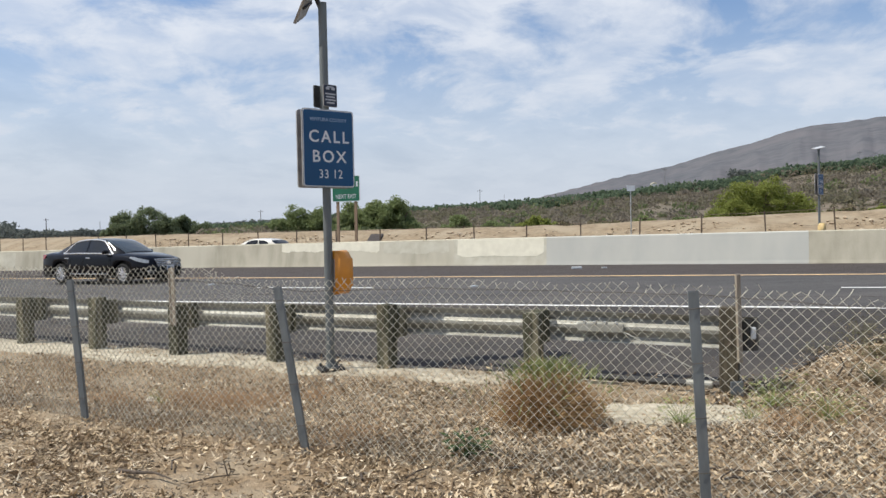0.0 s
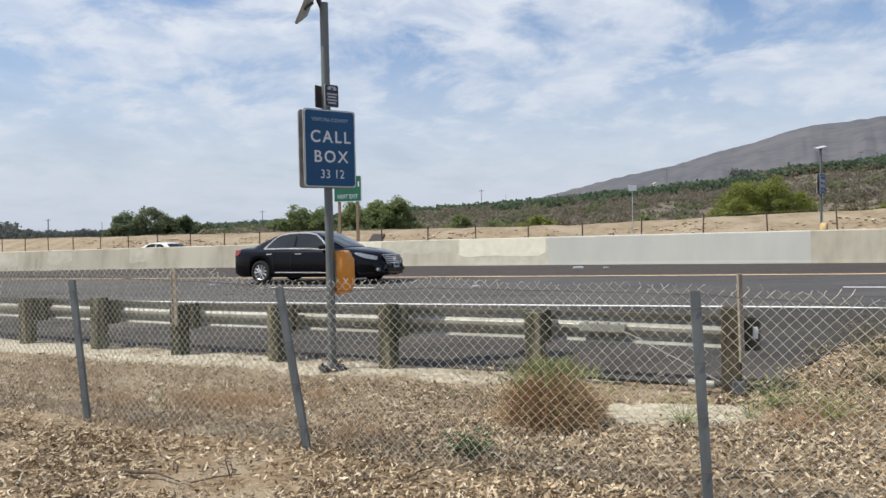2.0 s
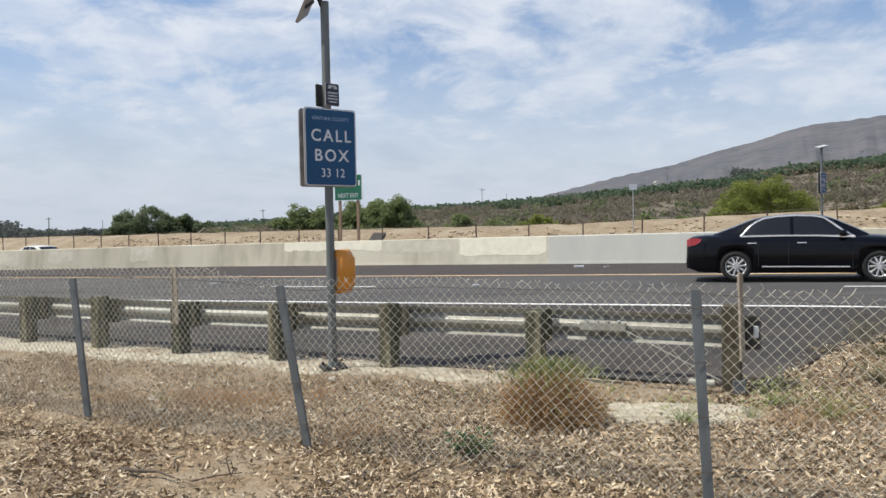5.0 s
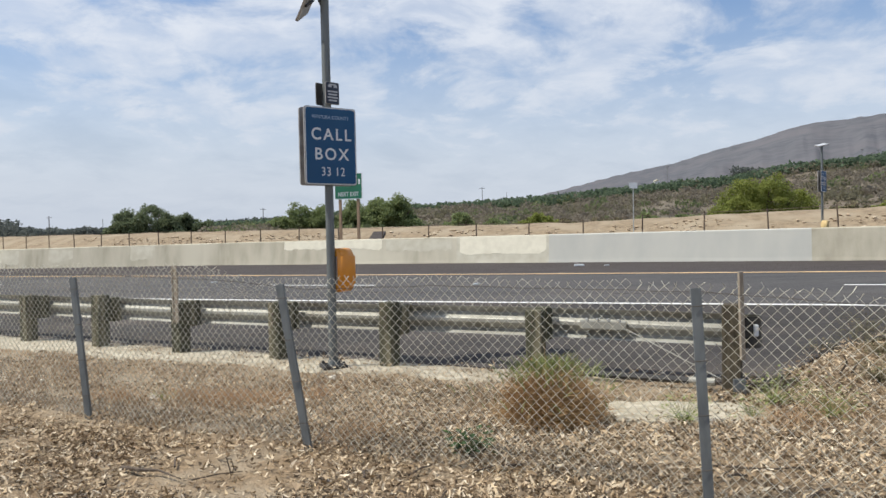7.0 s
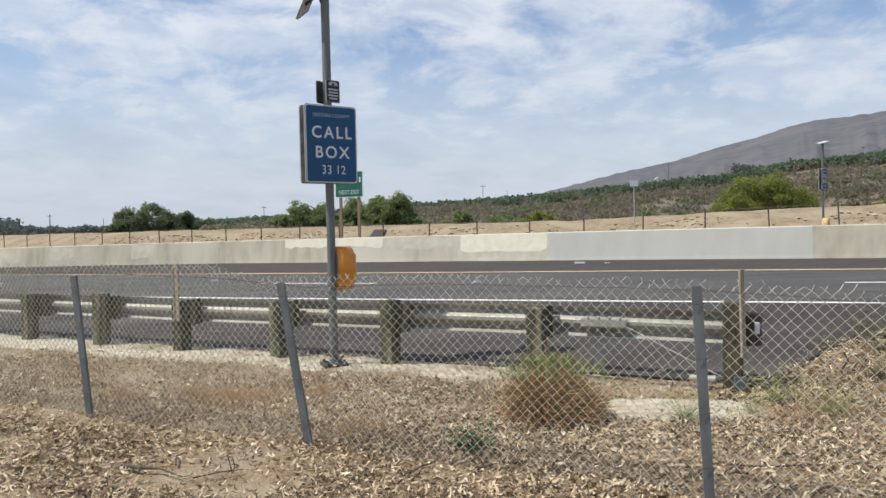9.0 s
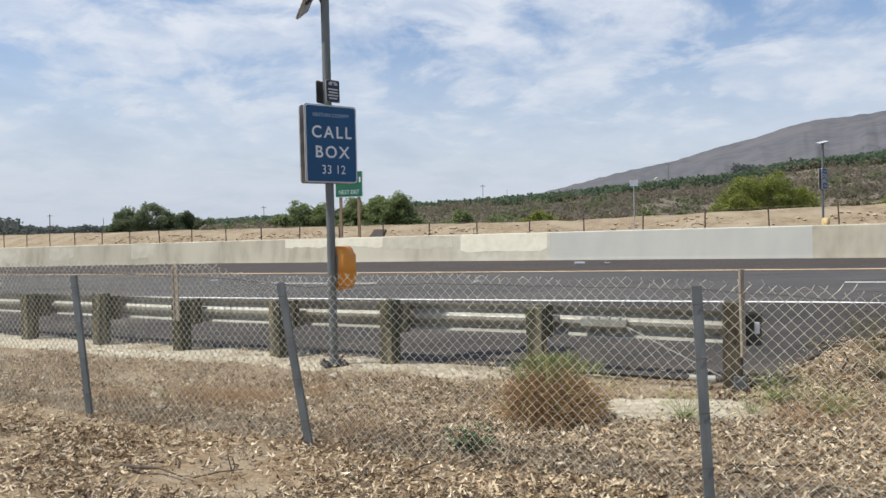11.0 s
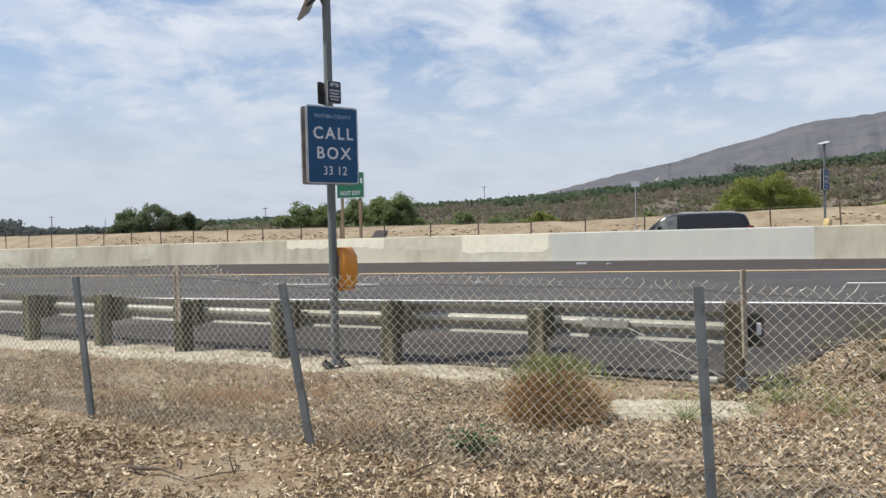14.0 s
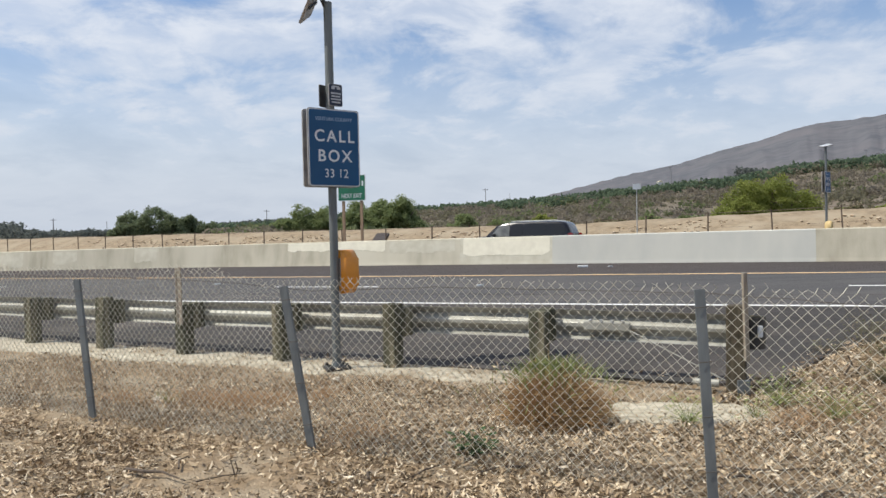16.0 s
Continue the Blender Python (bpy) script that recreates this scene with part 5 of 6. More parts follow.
def build_litter():
    """Fallen leaves and chips, too many to count."""
    rnd = np.random.RandomState(5)
    for name, count, lo, hi, label in (("leaf_litter", 230000, 0.024, 0.070, "pale curled dead leaves and bark chips on dirt"),
                                       ("fine_litter", 150000, 0.014, 0.045, "small brown crumbs of bark and leaf on dirt")):
        az = np.radians(np.concatenate([rnd.uniform(-38, 38, count - count // 4), rnd.uniform(-180, 180, count // 4)]))
        r = np.concatenate([rnd.uniform(2.2 ** 1.4, 13.0 ** 1.4, count - count // 4) ** (1 / 1.4), np.sqrt(rnd.uniform(0, 64, count // 4))])
        xs, ys = r * np.sin(az), r * np.cos(az)
        verts, faces = [], []
        for x, y in zip(xs, ys):
            u, v = uv_of(x, y)
            a = asphalt_near(u)
            s = (Vector((x, y, 0)) - RAIL_A).dot(RAIL_OUT)
            past = (Vector((x, y, 0)) - RAIL_B).dot(RAIL_DIR)
            if v > a + 0.5 * rnd.rand() ** 2.5 * (1 if past > -2.4 else 0.25):
                continue
            f = (Vector((x, y, 0)) - F1).dot(F_OUT)
            d = noise.noise((x * 0.9, y * 0.9, 5)) + 0.5 * noise.noise((x * 2.5, y * 2.5, 9))
            keep = 0.85 + 0.75 * d
            if s > -0.62 and past < -0.1:
                keep = 0.16
            elif f > -0.2:
                keep *= 0.30 + 0.55 * smooth_step(-1.8, 0.4, x)
            else:
                bare = noise.noise((x * 0.55, y * 0.8, 31)) + 0.4 * noise.noise((x * 1.7, y * 2.3, 33))
                keep *= 1.0 - 0.85 * smooth_step(-0.22, 0.15, bare) * smooth_step(0.0, -1.4, x)
            if abs(x - 2.12) < 0.66 and abs(y - 6.74) < 0.36:
                keep *= 0.05 + 0.7 * smooth_step(0.0, 0.35, noise.noise((x * 2.6, y * 2.6, 17)))
            if rnd.rand() > keep:
                continue
            w = rnd.uniform(lo, hi)
            t = rnd.uniform(0, 2 * math.pi)
            wd = w * rnd.uniform(0.13, 0.30)
            c, q = math.cos(t), math.sin(t)
            z = (ground_z(x, y) if v < a else road_z(u, v)) + 0.006 + 0.05 * rnd.rand() ** 2
            tl, tr, cu = rnd.normal() * 0.34, rnd.normal() * 0.65, rnd.uniform(-0.1, 0.35) * w
            k = len(verts)
            bow, e0, e1 = rnd.normal() * 0.10 * w, rnd.uniform(0.15, 0.9), rnd.uniform(0.15, 0.9)
            for a_, b_, k_, lift in ((-0.5, 0.0, e0, -tl * w / 2 + cu), (0.0, bow, 1.0, 0.0), (0.5, 0.0, e1, tl * w / 2 + cu)):
                px, py = x + c * w * a_ - q * b_, y + q * w * a_ + c * b_
                h = wd * k_ / 2
                verts += [(px + q * h, py - c * h, z + lift + tr * h), (px - q * h, py + c * h, z + lift - tr * h)]
            faces += [(k, k + 2, k + 3, k + 1), (k + 2, k + 4, k + 5, k + 3)]
        ob = raw(name, verts, faces, M_LEAF if name == "leaf_litter" else M_CRUMB)
        tagged(ob, label, "litter", kind="stuff")


def ribbons(strands, width):
    """Thin blades along strands of points."""
    verts, faces = [], []
    for pts, w in strands:
        n = len(pts)
        d = Vector(pts[-1]) - Vector(pts[0])
        side = d.cross(Vector((random.uniform(-1, 1), random.uniform(-1, 1), 0.2)))
        side = side.normalized() * w * width if side.length > 1e-6 else Vector((w * width, 0, 0))
        k = len(verts)
        for i, p in enumerate(pts):
            f = 1 - 0.75 * i / (n - 1)
            verts += [Vector(p) - side * f, Vector(p) + side * f]
        for i in range(n - 1):
            a = k + 2 * i
            faces.append((a, a + 1, a + 3, a + 2))
    return verts, faces


def build_weeds():
    rnd = random.Random(8)
    strands = []
    for _ in range(30000):
        s, f = rnd.uniform(-4.5, 6.8), rnd.uniform(-0.55, 2.6)
        dens = noise.noise((s * 0.7, f * 0.9, 3)) + 0.35 * noise.noise((s * 2.2, f * 2.2, 1))
        left = smooth_step(4.2, 1.8, s)
        if rnd.random() > (0.25 + 0.9 * dens) * (0.12 + 0.88 * left) * (1.0 if f > 0 else 0.5):
            continue
        p = F1 + F_DIR * s + F_OUT * f
        if (p - RAIL_A).dot(RAIL_OUT) > -0.6:
            continue
        z = ground_z(p.x, p.y)
        h = rnd.uniform(0.02, 0.12)
        dx, dy = rnd.gauss(0, 0.5) * h, rnd.gauss(0, 0.5) * h
        strands.append(([(p.x, p.y, z), (p.x + dx * 0.4, p.y + dy * 0.4, z + h * 0.6), (p.x + dx * 1.3, p.y + dy * 1.3, z + h)], 1.0))
    v, f = ribbons(strands, 0.0032)
    tagged(raw("dry_weeds", v, f, M_STRAW), "thin dry brown weeds along the fence line", "weeds", kind="stuff")
    strands = []
    for cx, cy, r, count in ((-2.0, 7.7, 0.55, 1300), (-2.6, 8.0, 0.45, 500), (-0.75, 6.05, 0.34, 500), (-3.4, 7.9, 0.3, 300), (-1.35, 8.1, 0.25, 260), (2.75, 6.3, 0.4, 500), (3.3, 6.6, 0.4, 400)):
        for _ in range(count):
            x, y = rnd.gauss(cx, r * 0.55), rnd.gauss(cy, r * 0.6)
            h = rnd.uniform(0.04, 0.17) * max(0.35, 1 - math.hypot(x - cx, y - cy) / (2 * r))
            dx, dy, z = rnd.gauss(0, 0.6) * h, rnd.gauss(0, 0.6) * h, ground_z(x, y)
            strands.append(([(x, y, z), (x + dx * 0.4, y + dy * 0.4, z + h * 0.6), (x + dx * 1.4, y + dy * 1.4, z + h)], 1.0))
    v, f = ribbons(strands, 0.003)
    tagged(raw("russet_weeds", v, f, M_RUSSET), "patches of reddish-brown dry weeds", "weeds", kind="stuff")


def dry_bush(x, y, width, height):
    rnd = random.Random(12)
    z = ground_z(x, y)
    b = empty("dry_bush", pose(x, y, z))
    strands, tips, green = [], [], []
    for _ in range(2300):
        a = rnd.uniform(0, 2 * math.pi)
        e = math.asin(rnd.uniform(-0.05, 1.0))
        k = rnd.uniform(0.55, 1.0) * (1 + 0.16 * noise.noise((math.cos(a) * 2, math.sin(a) * 2, e * 2)))
        top = Vector((math.cos(a) * math.cos(e) * width / 2 * k, math.sin(a) * math.cos(e) * width / 2 * k, 0.02 + math.sin(max(0, e)) * height * k))
        root = Vector((rnd.gauss(0, 0.05), rnd.gauss(0, 0.05), 0))
        mid = root.lerp(top, 0.5) + Vector((rnd.gauss(0, 0.03), rnd.gauss(0, 0.03), 0.06 + rnd.gauss(0, 0.02)))
        strands.append(([root, mid, top], 1.0))
        for _ in range(4):
            st = mid.lerp(top, rnd.random())
            en = st + (top - mid).normalized() * 0.05 + Vector((rnd.gauss(0, 0.045), rnd.gauss(0, 0.045), rnd.gauss(0.01, 0.04)))
            en.z = max(0.01, en.z)
            (green if st.z > height * 0.72 and rnd.random() < 0.62 else tips).append(([st, st.lerp(en, 0.5), en], 0.75))
    part_v, part_f = ribbons(strands, 0.0028)
    raw("twig_tangle", part_v, part_f, M_TUMBLE, b)["kind"] = "stuff"
    part_v, part_f = ribbons(tips, 0.0034)
    raw("outer_tangle", part_v, part_f, M_TUMBLE, b)["kind"] = "stuff"
    more = []
    for _ in range(420):
        a = rnd.uniform(0, 2 * math.pi)
        rr = abs(rnd.gauss(0, 0.24))
        st = Vector((math.cos(a) * rr * 1.2, math.sin(a) * rr, height * math.sqrt(max(0.2, 1 - (rr / (width * 0.55)) ** 2)) * 0.88))
        en = st + Vector((math.cos(a) * 0.05 + rnd.gauss(0, 0.05), rnd.gauss(0, 0.05), rnd.uniform(0.04, 0.13)))
        more.append(([st, st.lerp(en, 0.5) + Vector((0, 0, 0.01)), en], 1.0))
    part_v, part_f = ribbons(green + more, 0.004)
    raw("top_growth", part_v, part_f, M_SPRIG, b, "fresh yellow-green sprigs on top")["kind"] = "stuff"
    return tagged(b, "round dry brown tumbleweed bush with green tips", "bush")


def leafy_weed(x, y, width, count, seed, size=0.05, material=None, label="small leafy green weed in leaf litter"):
    rnd = random.Random(seed)
    z = ground_z(x, y)
    b = empty("weed", pose(x, y, z))
    strands = []
    verts, faces = [], []
    for _ in range(count):
        a, rr, h = rnd.uniform(0, 2 * math.pi), width / 2 * math.sqrt(rnd.random()), rnd.uniform(0.03, width * 0.6)
        tip = Vector((math.cos(a) * rr, math.sin(a) * rr, h))
        strands.append(([Vector((0, 0, 0)), tip * 0.5 + Vector((0, 0, 0.02)), tip], 1.0))
        d = Vector((math.cos(a), math.sin(a), rnd.uniform(-0.4, 0.6))).normalized()
        w = d.cross(Vector((0, 0, 1))).normalized()
        s = size * rnd.uniform(0.6, 1.3)
        k = len(verts)
        verts += [tip, tip + d * s * 0.35 + w * s * 0.3 + Vector((0, 0, s * 0.1)), tip + d * s * 0.8 + w * s * 0.2, tip + d * s, tip + d * s * 0.8 - w * s * 0.2, tip + d * s * 0.35 - w * s * 0.3 + Vector((0, 0, s * 0.1))]
        faces += [(k, k + 1, k + 2, k + 3), (k, k + 3, k + 4, k + 5)]
    v, f = ribbons(strands, 0.002)
    raw("stalk", v, f, material or M_WEED, b)
    raw("foliage", verts, faces, material or M_WEED, b)
    return tagged(b, label, "weed", group="weeds")


def stick(points, r, name="twig", label="fallen grey twig on leaf litter"):
    bm = bmesh.new()
    for i, (p, q) in enumerate(zip(points, points[1:])):
        tube(bm, p, q, r * (1 - 0.25 * i), r * (1 - 0.25 * (i + 1)), 6)
    return tagged(part(name, bm, M_TWIG), label, "twig", group="twigs")


def stone(x, y, z, s, seed, material, name="stone", label="pale stone on the ground"):
    rnd = random.Random(seed)
    bm = bmesh.new()
    bmesh.ops.create_icosphere(bm, subdivisions=2, radius=s)
    for v in bm.verts:
        v.co *= 1 + 0.35 * noise.noise(v.co * (1.4 / s) + Vector((seed, 0, 0)))
        v.co.z *= 0.6
    bmesh.ops.translate(bm, vec=(x, y, z + s * 0.2), verts=bm.verts)
    return tagged(part(name, bm, material), label, "stone", group="stones")


def build_small_things():
    dry_bush(0.875, 6.42, 1.06, 0.53)
    leafy_weed(0.17, 5.52, 0.30, 70, 2, 0.06)
    leafy_weed(2.98, 6.92, 0.55, 130, 3, 0.04, M_SPRIG)
    leafy_weed(1.98, 6.36, 0.42, 110, 4, 0.035, M_SPRIG)
    leafy_weed(3.25, 6.45, 0.55, 110, 5, 0.035, M_SPRIG)
    leafy_weed(-2.85, 7.7, 0.28, 30, 6, 0.025, M_SPRIG)
    leafy_weed(2.60, 6.50, 0.40, 80, 9, 0.03, M_SPRIG)
    for i, (x, y, w) in enumerate(((5.2, 9.7, 0.75), (4.9, 8.6, 0.55), (4.5, 9.2, 0.45), (5.6, 10.2, 0.7), (4.3, 7.6, 0.4))):
        leafy_weed(x, y, w, 150, 40 + i, 0.04, M_SCRUB, "dry olive-brown weed at the asphalt edge")
    g = lambda x, y, h=0.02: Vector((x, y, ground_z(x, y) + h))
    stick([g(-2.27, 5.33, 0.03), g(-2.08, 5.18, 0.05), g(-1.95, 5.15, 0.045), g(-1.75, 5.02, 0.03)], 0.018)
    rnd = random.Random(31)
    for _ in range(16):
        x, y, a = rnd.uniform(-2.9, 2.4), rnd.uniform(3.7, 5.4), rnd.uniform(0, math.pi)
        d = rnd.uniform(0.08, 0.2)
        b = a + rnd.uniform(-0.5, 0.5)
        stick([g(x, y, 0.03), g(x + d * math.cos(a), y + d * math.sin(a), 0.045), g(x + d * (math.cos(a) + math.cos(b)), y + d * (math.sin(a) + math.sin(b)), 0.03)], rnd.uniform(0.005, 0.011), label="thin dark twig lying on leaf litter")
    stick([g(-2.35, 4.85), g(-2.15, 4.62, 0.03), g(-2.0, 4.5)], 0.010)
    stick([g(0.55, 5.75), g(0.9, 5.55, 0.03), g(1.15, 5.45)], 0.009)
    stick([g(-1.47, 5.20, 0), g(-1.485, 5.20, 0.06), g(-1.50, 5.20, 0.12)], 0.006, label="dark upright dead stalk in litter")
    stick([g(-1.47, 5.20, 0), g(-1.45, 5.19, 0.05), g(-1.465, 5.19, 0.11)], 0.005, label="dark upright dead stalk in litter")
    stick([g(1.75, 5.1), g(2.1, 4.95, 0.02), g(2.3, 4.98)], 0.009)
    stick([g(4.1, 7.95), g(4.15, 7.9, 0.15), g(4.1, 7.88, 0.24)], 0.012, label="dead brown stalk standing in litter")
    stick([g(4.22, 7.95), g(4.25, 7.9, 0.12), g(4.3, 7.88, 0.18)], 0.010, label="dead brown stalk standing in litter")
    for i, (x, y, s) in enumerate(((-1.31, 8.95, 0.055), (-3.05, 7.95, 0.06), (-4.9, 9.3, 0.04), (2.6, 6.1, 0.04), (0.3, 7.2, 0.03), (-0.6, 6.6, 0.03), (3.9, 7.9, 0.03), (4.6, 8.6, 0.03))):
        stone(x, y, ground_z(x, y), s, i, M_STONE)
    # bits of rubbish on the road
    for i, (u, v, s) in enumerate(((-5.6, 24.35, 0.16), (-4.75, 24.5, 0.08), (-6.6, 17.6, 0.10), (-15.2, 18.2, 0.10))):
        p = spot(u, v, road_z(u, v))
        bm = boxed((0, 0, s * 0.2), (s * 2.0, s * 0.8, s * 0.4), s * 0.12, pose(p.x, p.y, p.z, rz=20 * i))
        tagged(part("litter_scrap", bm, M_SWHITE), "crumpled white scrap lying on asphalt", "litter", group="road litter")


def build_distance():
    rnd = np.random.RandomState(21)

    def top_tree(px, w, top, D, material, label, seed, leaves, size=0.42, low=0.05):
        x = (px - 784) / 1358 * D
        g = ground_z(x, D)
        tree("tree", x, D, w * 1.15, (top - g) * 0.95, material, label, seed, int(leaves * 3.8), size * 0.66, low=low)

    top_tree(262, 8.6, 7.1, 95, M_TREE_D, "dark green bushy tree beyond the bank", 1, 5200)
    top_tree(333, 6.2, 6.0, 97, M_TREE_D, "dark green bushy tree beyond the bank", 2, 3400)
    top_tree(218, 3.6, 5.2, 93, M_TREE_D, "low dark green shrub beyond the bank", 7, 1400)
    top_tree(541, 7.4, 6.7, 90, M_TREE_M, "mid-green rounded tree beyond the bank", 3, 4200)
    top_tree(640, 6.6, 7.4, 92, M_TREE_M, "mid-green rounded tree beyond the bank", 4, 3600)
    top_tree(692, 6.0, 7.9, 91, M_TREE_M, "dense green rounded tree beyond the bank", 5, 4400)
    top_tree(1347, 8.6, 8.1, 75, M_TREE_Y, "broad yellow-green bush on the far bank", 6, 7600, 0.34, 0.0)
    top_tree(815, 3.8, 4.9, 84, M_TREE_M, "low green shrub beyond the bank", 8, 1200)
    top_tree(1150, 4.2, 4.2, 80, M_TREE_M, "low grey-green shrub beyond the bank", 9, 1300)
    top_tree(1214, 3.0, 4.4, 82, M_TREE_M, "low grey-green shrub beyond the bank", 10, 1000)
    top_tree(735, 2.6, 3.2, 76, M_TREE_Y, "low yellow-green shrub beyond the bank", 11, 700)
    top_tree(1500, 4.6, 5.0, 78, M_SCRUB, "grey-brown shrub beyond the bank", 12, 1300)
    top_tree(1560, 3.6, 4.6, 74, M_TREE_Y, "low yellow-green shrub beyond the bank", 13, 900)
    top_tree(955, 5.6, 4.9, 88, M_TREE_Y, "low yellow-green shrub beyond the bank", 14, 1300)
    top_tree(880, 4.0, 4.0, 84, M_TREE_M, "low grey-green shrub beyond the bank", 15, 900)
    top_tree(1010, 3.4, 3.9, 84, M_SCRUB, "low grey-brown shrub beyond the bank", 16, 700)
    top_tree(1075, 4.0, 4.2, 86, M_SCRUB, "low grey-brown shrub beyond the bank", 17, 900)
    # scrub over the slope, orchard along the top: rounded uneven clumps
    for tone, (material, count, label) in enumerate(((M_SCRUB_BROWN, 1700, "dry grey-brown scrub covering the slope"), (M_SCRUB_OLIVE, 1300, "olive scrub covering the slope"), (M_SCRUB_GREEN, 300, "green bushes scattered over the slope"))):
        V, F, n = [], [], 0
        for _ in range(count):
            az, r = rnd.uniform(-17, 35), 72 + 250 * rnd.rand() ** (0.75 if tone < 2 else 1.2)
            x, y, z = at_angle(az, r)
            g = noise.noise((x * 0.02, y * 0.02, 9 + 5 * tone))
            if g < -0.12 and rnd.rand() < 0.8:
                continue
            s = rnd.uniform(0.5, 1.9) * (0.6 + r / 330) * (1.2 if tone == 2 else 1.0)
            v, f = leaf_cloud([((x, y, z + s * 0.35), (s, s, s * 0.62))], 60, s * 0.36, rnd, shell=0.15, aspect=0.8)
            V.append(v)
            F.append(f + n)
            n += len(v)
        tagged(cloud_mesh("scrub", np.concatenate(V), np.concatenate(F), material), label, "scrub", kind="stuff")
    V, F, n = [], [], 0
    for row in range(13):
        r = 282 + 11 * row
        az = -19.0
        while az < 36:
            az += math.degrees(2.7 / r) * rnd.uniform(0.7, 1.3)
            x, y, z = at_angle(az, r + rnd.uniform(-3, 3))
            s = rnd.uniform(1.6, 2.7)
            v, f = leaf_cloud([((x, y, z + 1.3), (s, s, rnd.uniform(1.6, 2.5)))], 60, 1.1, rnd, shell=0.2, aspect=0.9)
            V.append(v)
            F.append(f + n)
            n += len(v)
    tagged(cloud_mesh("orchard", np.concatenate(V), np.concatenate(F), M_ORCH), "dark green orchard rows on the rise", "orchard", kind="stuff")
    # woods far off, haze painted into their colour, and a grove at the mountain's foot
    V, F, n = [], [], 0
    for _ in range(420):
        az = rnd.uniform(-33, -11)
        x, y, z = at_angle(az, rnd.uniform(300, 340))
        h = 3.2 + 2.4 * max(0.0, noise.noise((az * 0.9, 0, 2))) + (3.0 if az < -29.0 else 0)
        v, f = leaf_cloud([((x, y, z + h * 0.55), (2.2, 2.2, h * 0.6))], 30, 1.4, rnd, shell=0.4)
        V.append(v)
        F.append(f + n)
        n += len(v)
    for _ in range(60):
        az = rnd.uniform(20.6, 25.2)
        r = 720 + rnd.uniform(-15, 15)
        x, y = r * math.sin(radians(az)), r * math.cos(radians(az))
        z = 1.6 + (112 - 2.0 * (az - 23)) / 1358 * y - 9
        h = rnd.uniform(4, 7)
        v, f = leaf_cloud([((x, y, z + h * 0.4), (5, 4, h * 0.7))], 40, 2.6, rnd, shell=0.4)
        V.append(v)
        F.append(f + n)
        n += len(v)
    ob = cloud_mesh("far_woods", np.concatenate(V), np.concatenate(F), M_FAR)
    tagged(ob, "line of far dark trees with haze put into the leaf colour", "woods", kind="stuff")
    # stones on the bare bank
    V, F, n = [], [], 0
    octa = np.array([(1, 0, 0), (0, 1, 0), (-1, 0, 0), (0, -1, 0), (0, 0, 0.55), (0, 0, -0.6)], float)
    sides = np.array([(0, 1, 4), (1, 2, 4), (2, 3, 4), (3, 0, 4), (1, 0, 5), (2, 1, 5), (3, 2, 5), (0, 3, 5)])
    for _ in range(9000):
        u = rnd.uniform(-60, 9)
        v0 = 41.2 + 8 * rnd.rand() ** 1.3
        if noise.noise((u * 0.25, v0 * 0.3, 4)) < 0.12 and rnd.rand() < 0.88:
            continue
        p = spot(u, v0)
        s = (0.025 + 0.13 * rnd.rand() ** 3.0) * (1.2 if u > 1 else 1.0)
        t = rnd.uniform(0, 6.28)
        v = octa * s * (rnd.uniform(0.6, 1.3, (6, 3)))
        v[:4, 2] += rnd.uniform(0.0, 0.45, 4) * s
        v = np.stack([v[:, 0] * math.cos(t) - v[:, 1] * math.sin(t), v[:, 0] * math.sin(t) + v[:, 1] * math.cos(t), v[:, 2]], axis=1)
        V.append(v + np.array((p.x, p.y, ground_z(p.x, p.y) + 0.2 * s)))
        F.append(sides + n)
        n += 6
    ob = cloud_mesh("bank_stones", np.concatenate(V), np.concatenate(F), M_ROCK)
    tagged(ob, "pale stones and clods on the bare bank", "stones", kind="stuff")
    # concrete chute on the bank
    a, b = spot(-23.7, 42.6), spot(-26.0, 49.0)
    a.z, b.z = ground_z(a.x, a.y) + 0.05, ground_z(b.x, b.y) + 0.06
    d = b - a
    m = Matrix.Translation((a + b) / 2) @ d.to_track_quat("Y", "Z").to_matrix().to_4x4()
    bm = boxed((0, 0, 0), (0.9, d.length, 0.12), 0.02, m)
    tagged(part("drain_chute", bm, M_SHOULDER), "grey drainage chute down the bank", "drain", kind="structure")
    # poles and masts
    for px, top_px, hor, D, w, arm in ((855, 331, 415, 430, 0.22, 1), (898, 340, 414, 620, 0.2, 0), (1183, 293, 409, 420, 0.26, 1), (1527, 262, 402, 430, 0.25, 1), (1556, 264, 402, 430, 0.25, 1),
                                       (88, 383, 429, 420, 0.35, 1), (183, 388, 427, 520, 0.25, 0), (467, 368, 422, 420, 0.25, 1), (721, 352, 417, 480, 0.2, 0), (1548, 268, 402, 440, 0.2, 1)):
        x = (px - 784) / 1358 * D
        top = 1.6 + (hor - top_px) / 1358 * D
        g = ground_z(x, D)
        p = empty("utility_pole", pose(x, D, g))
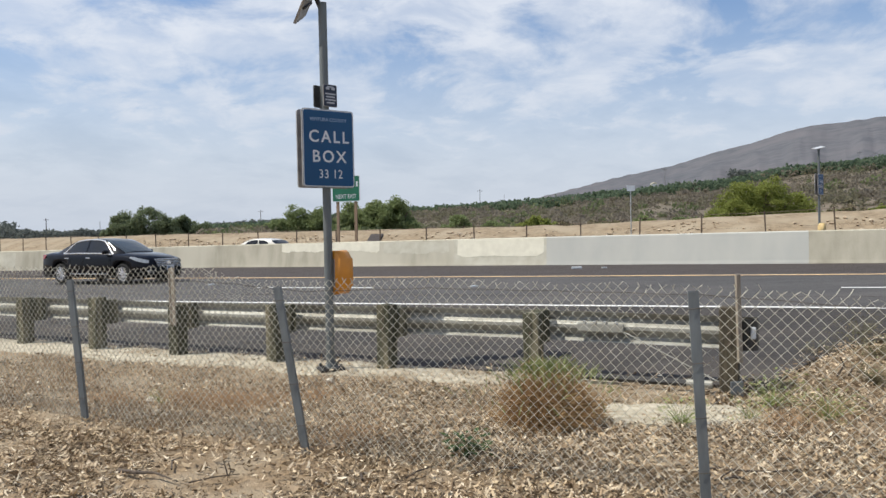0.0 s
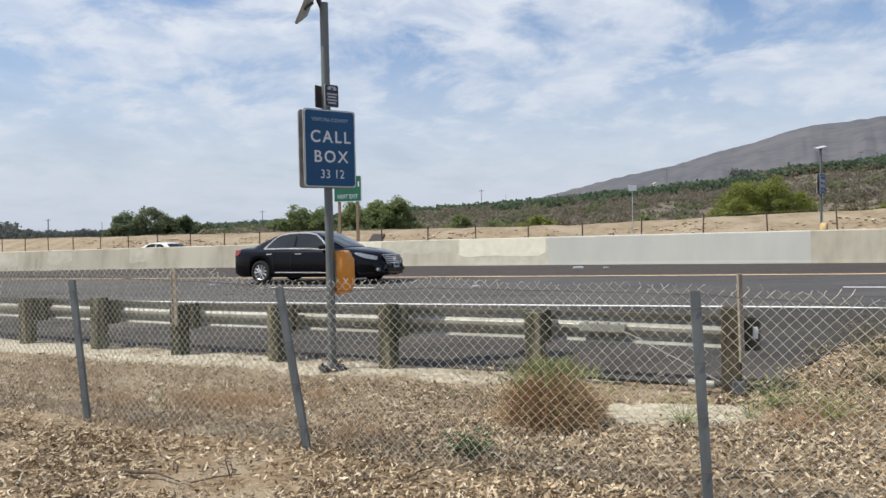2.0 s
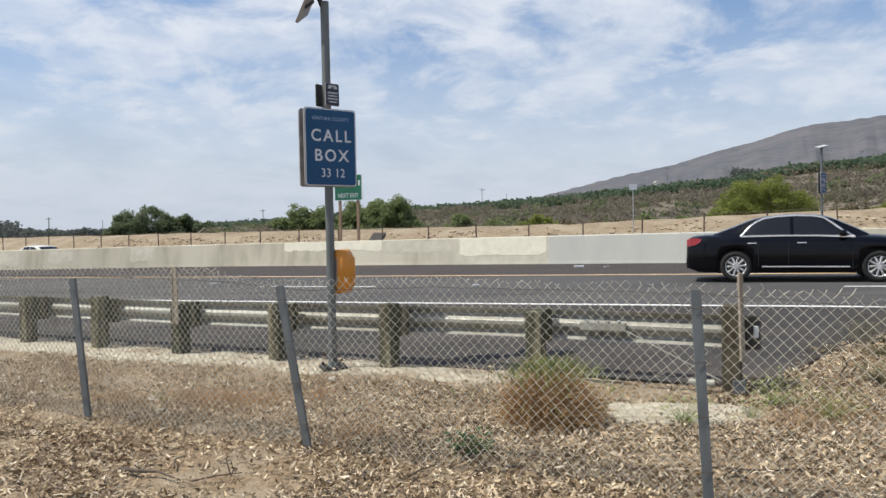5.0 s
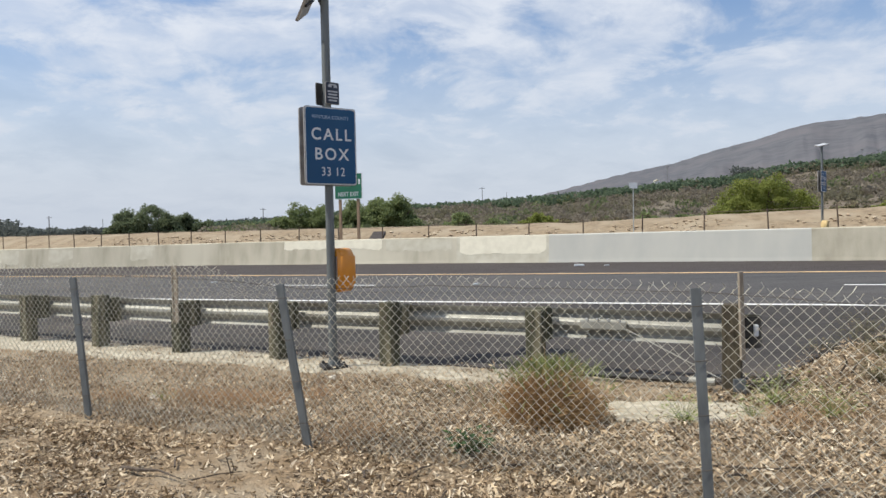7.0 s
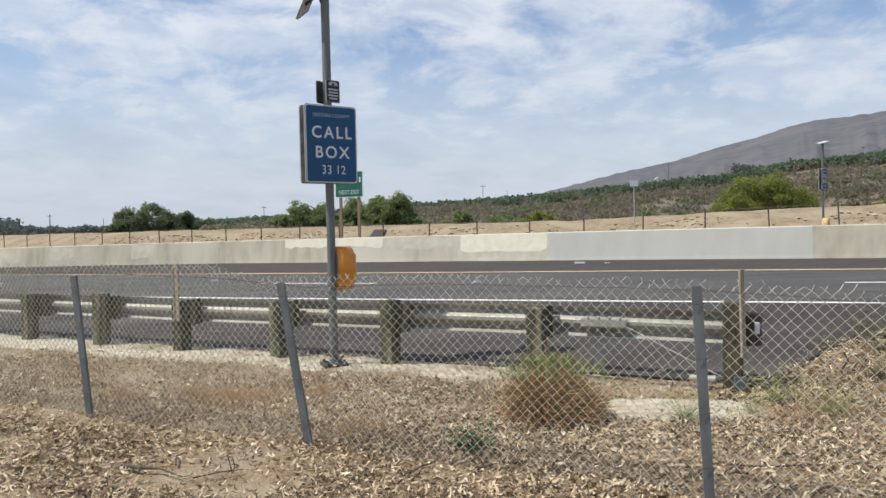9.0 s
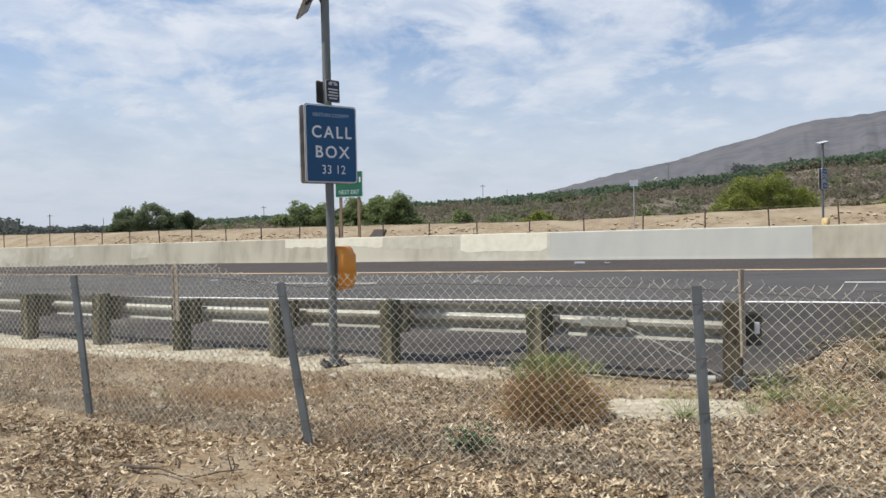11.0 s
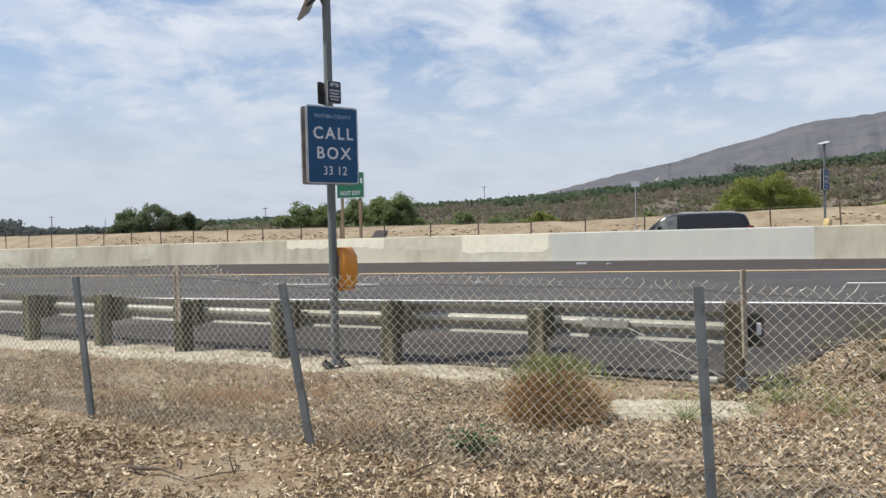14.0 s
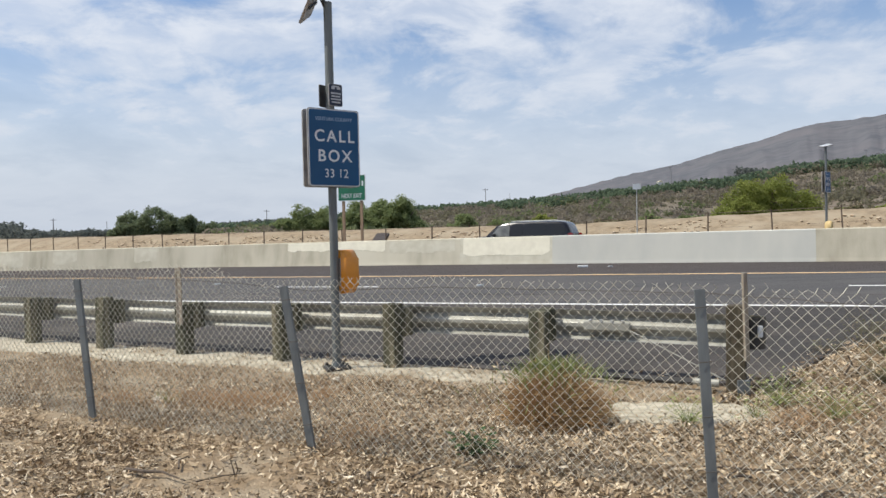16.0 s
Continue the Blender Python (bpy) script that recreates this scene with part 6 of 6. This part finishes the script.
        part("mast", tubed((0, 0, -0.3), (0, 0, max(6.0, top - g)), w, w * 0.7, 8), M_STEELFAR, p)
        if arm:
            part("crossarm", boxed((0, 0, max(6.0, top - g) - 0.8), (3.0, 0.3, 0.25)), M_STEELFAR, p)
        tagged(p, "thin grey utility pole far behind the orchards", "utility pole", group="utility poles")
    for px, y_px, hor, D, w in ((1163, 319, 410, 500, 3.0), (372, 398, 424, 420, 5.0)):
        x = (px - 784) / 1358 * D
        z = 1.6 + (hor - y_px) / 1358 * D
        h = empty("house", pose(x, D, z - 4))
        part("wall", boxed((0, 0, 1.0), (w, 5, 4.0)), M_SWHITE, h)
        bm = prism([(-w / 2 - 0.3, 0), (w / 2 + 0.3, 0), (0, 1.2)], 5.6)
        bmesh.ops.translate(bm, vec=(0, 0, 3.0), verts=bm.verts)
        part("roof", bm, M_CONC, h)
        tagged(h, "small white house among far orchard trees", "house", group="far houses")


# ---- the place ----
build_ground()
build_road()
build_barrier()
build_mountain()
build_pads()
build_guardrail()
build_fence()
call_box(-1.375, 9.42, ground_z(-1.375, 9.42) + 0.02, -42, 36, lean=(-0.25, 0))
fb = spot(2.25, 38.7)
call_box(fb.x, fb.y, ground_z(fb.x, fb.y) - 0.1, 190, 46, near=False, tall=5.05, sign_z=3.45, phone_z=1.42)
exit_sign()
far_sign()
far_fence()
build_litter()
build_weeds()
build_small_things()
build_distance()
sedan = car("sedan", SEDAN, M_BLACKCAR, "glossy black four-door sedan with chrome trim driving by", "car")
suv = car("suv", SUV, M_SUVCAR, "dark grey sport utility vehicle on the opposite carriageway", "car")
hatch = car("hatchback", HATCH, M_WHITECAR, "white hatchback on the opposite carriageway", "car")


def motions():
    """Everything that moves."""
    lane = EDGE_V + 1.5 * LANE
    drive(sedan, lane, [(0, -20.30), (1.5, -14.24), (3.5, -5.84), (4.2, -2.79), (16, 49.0)], 0.335)
    drive(hatch, 33.5, [(0, -25.2), (16, -25.2 - 3.72 * 16)], 0.31, False)
    drive(suv, 32.6, [(0, 46.3), (13, 0.45), (16, -10.15)], 0.36, False)


motions()
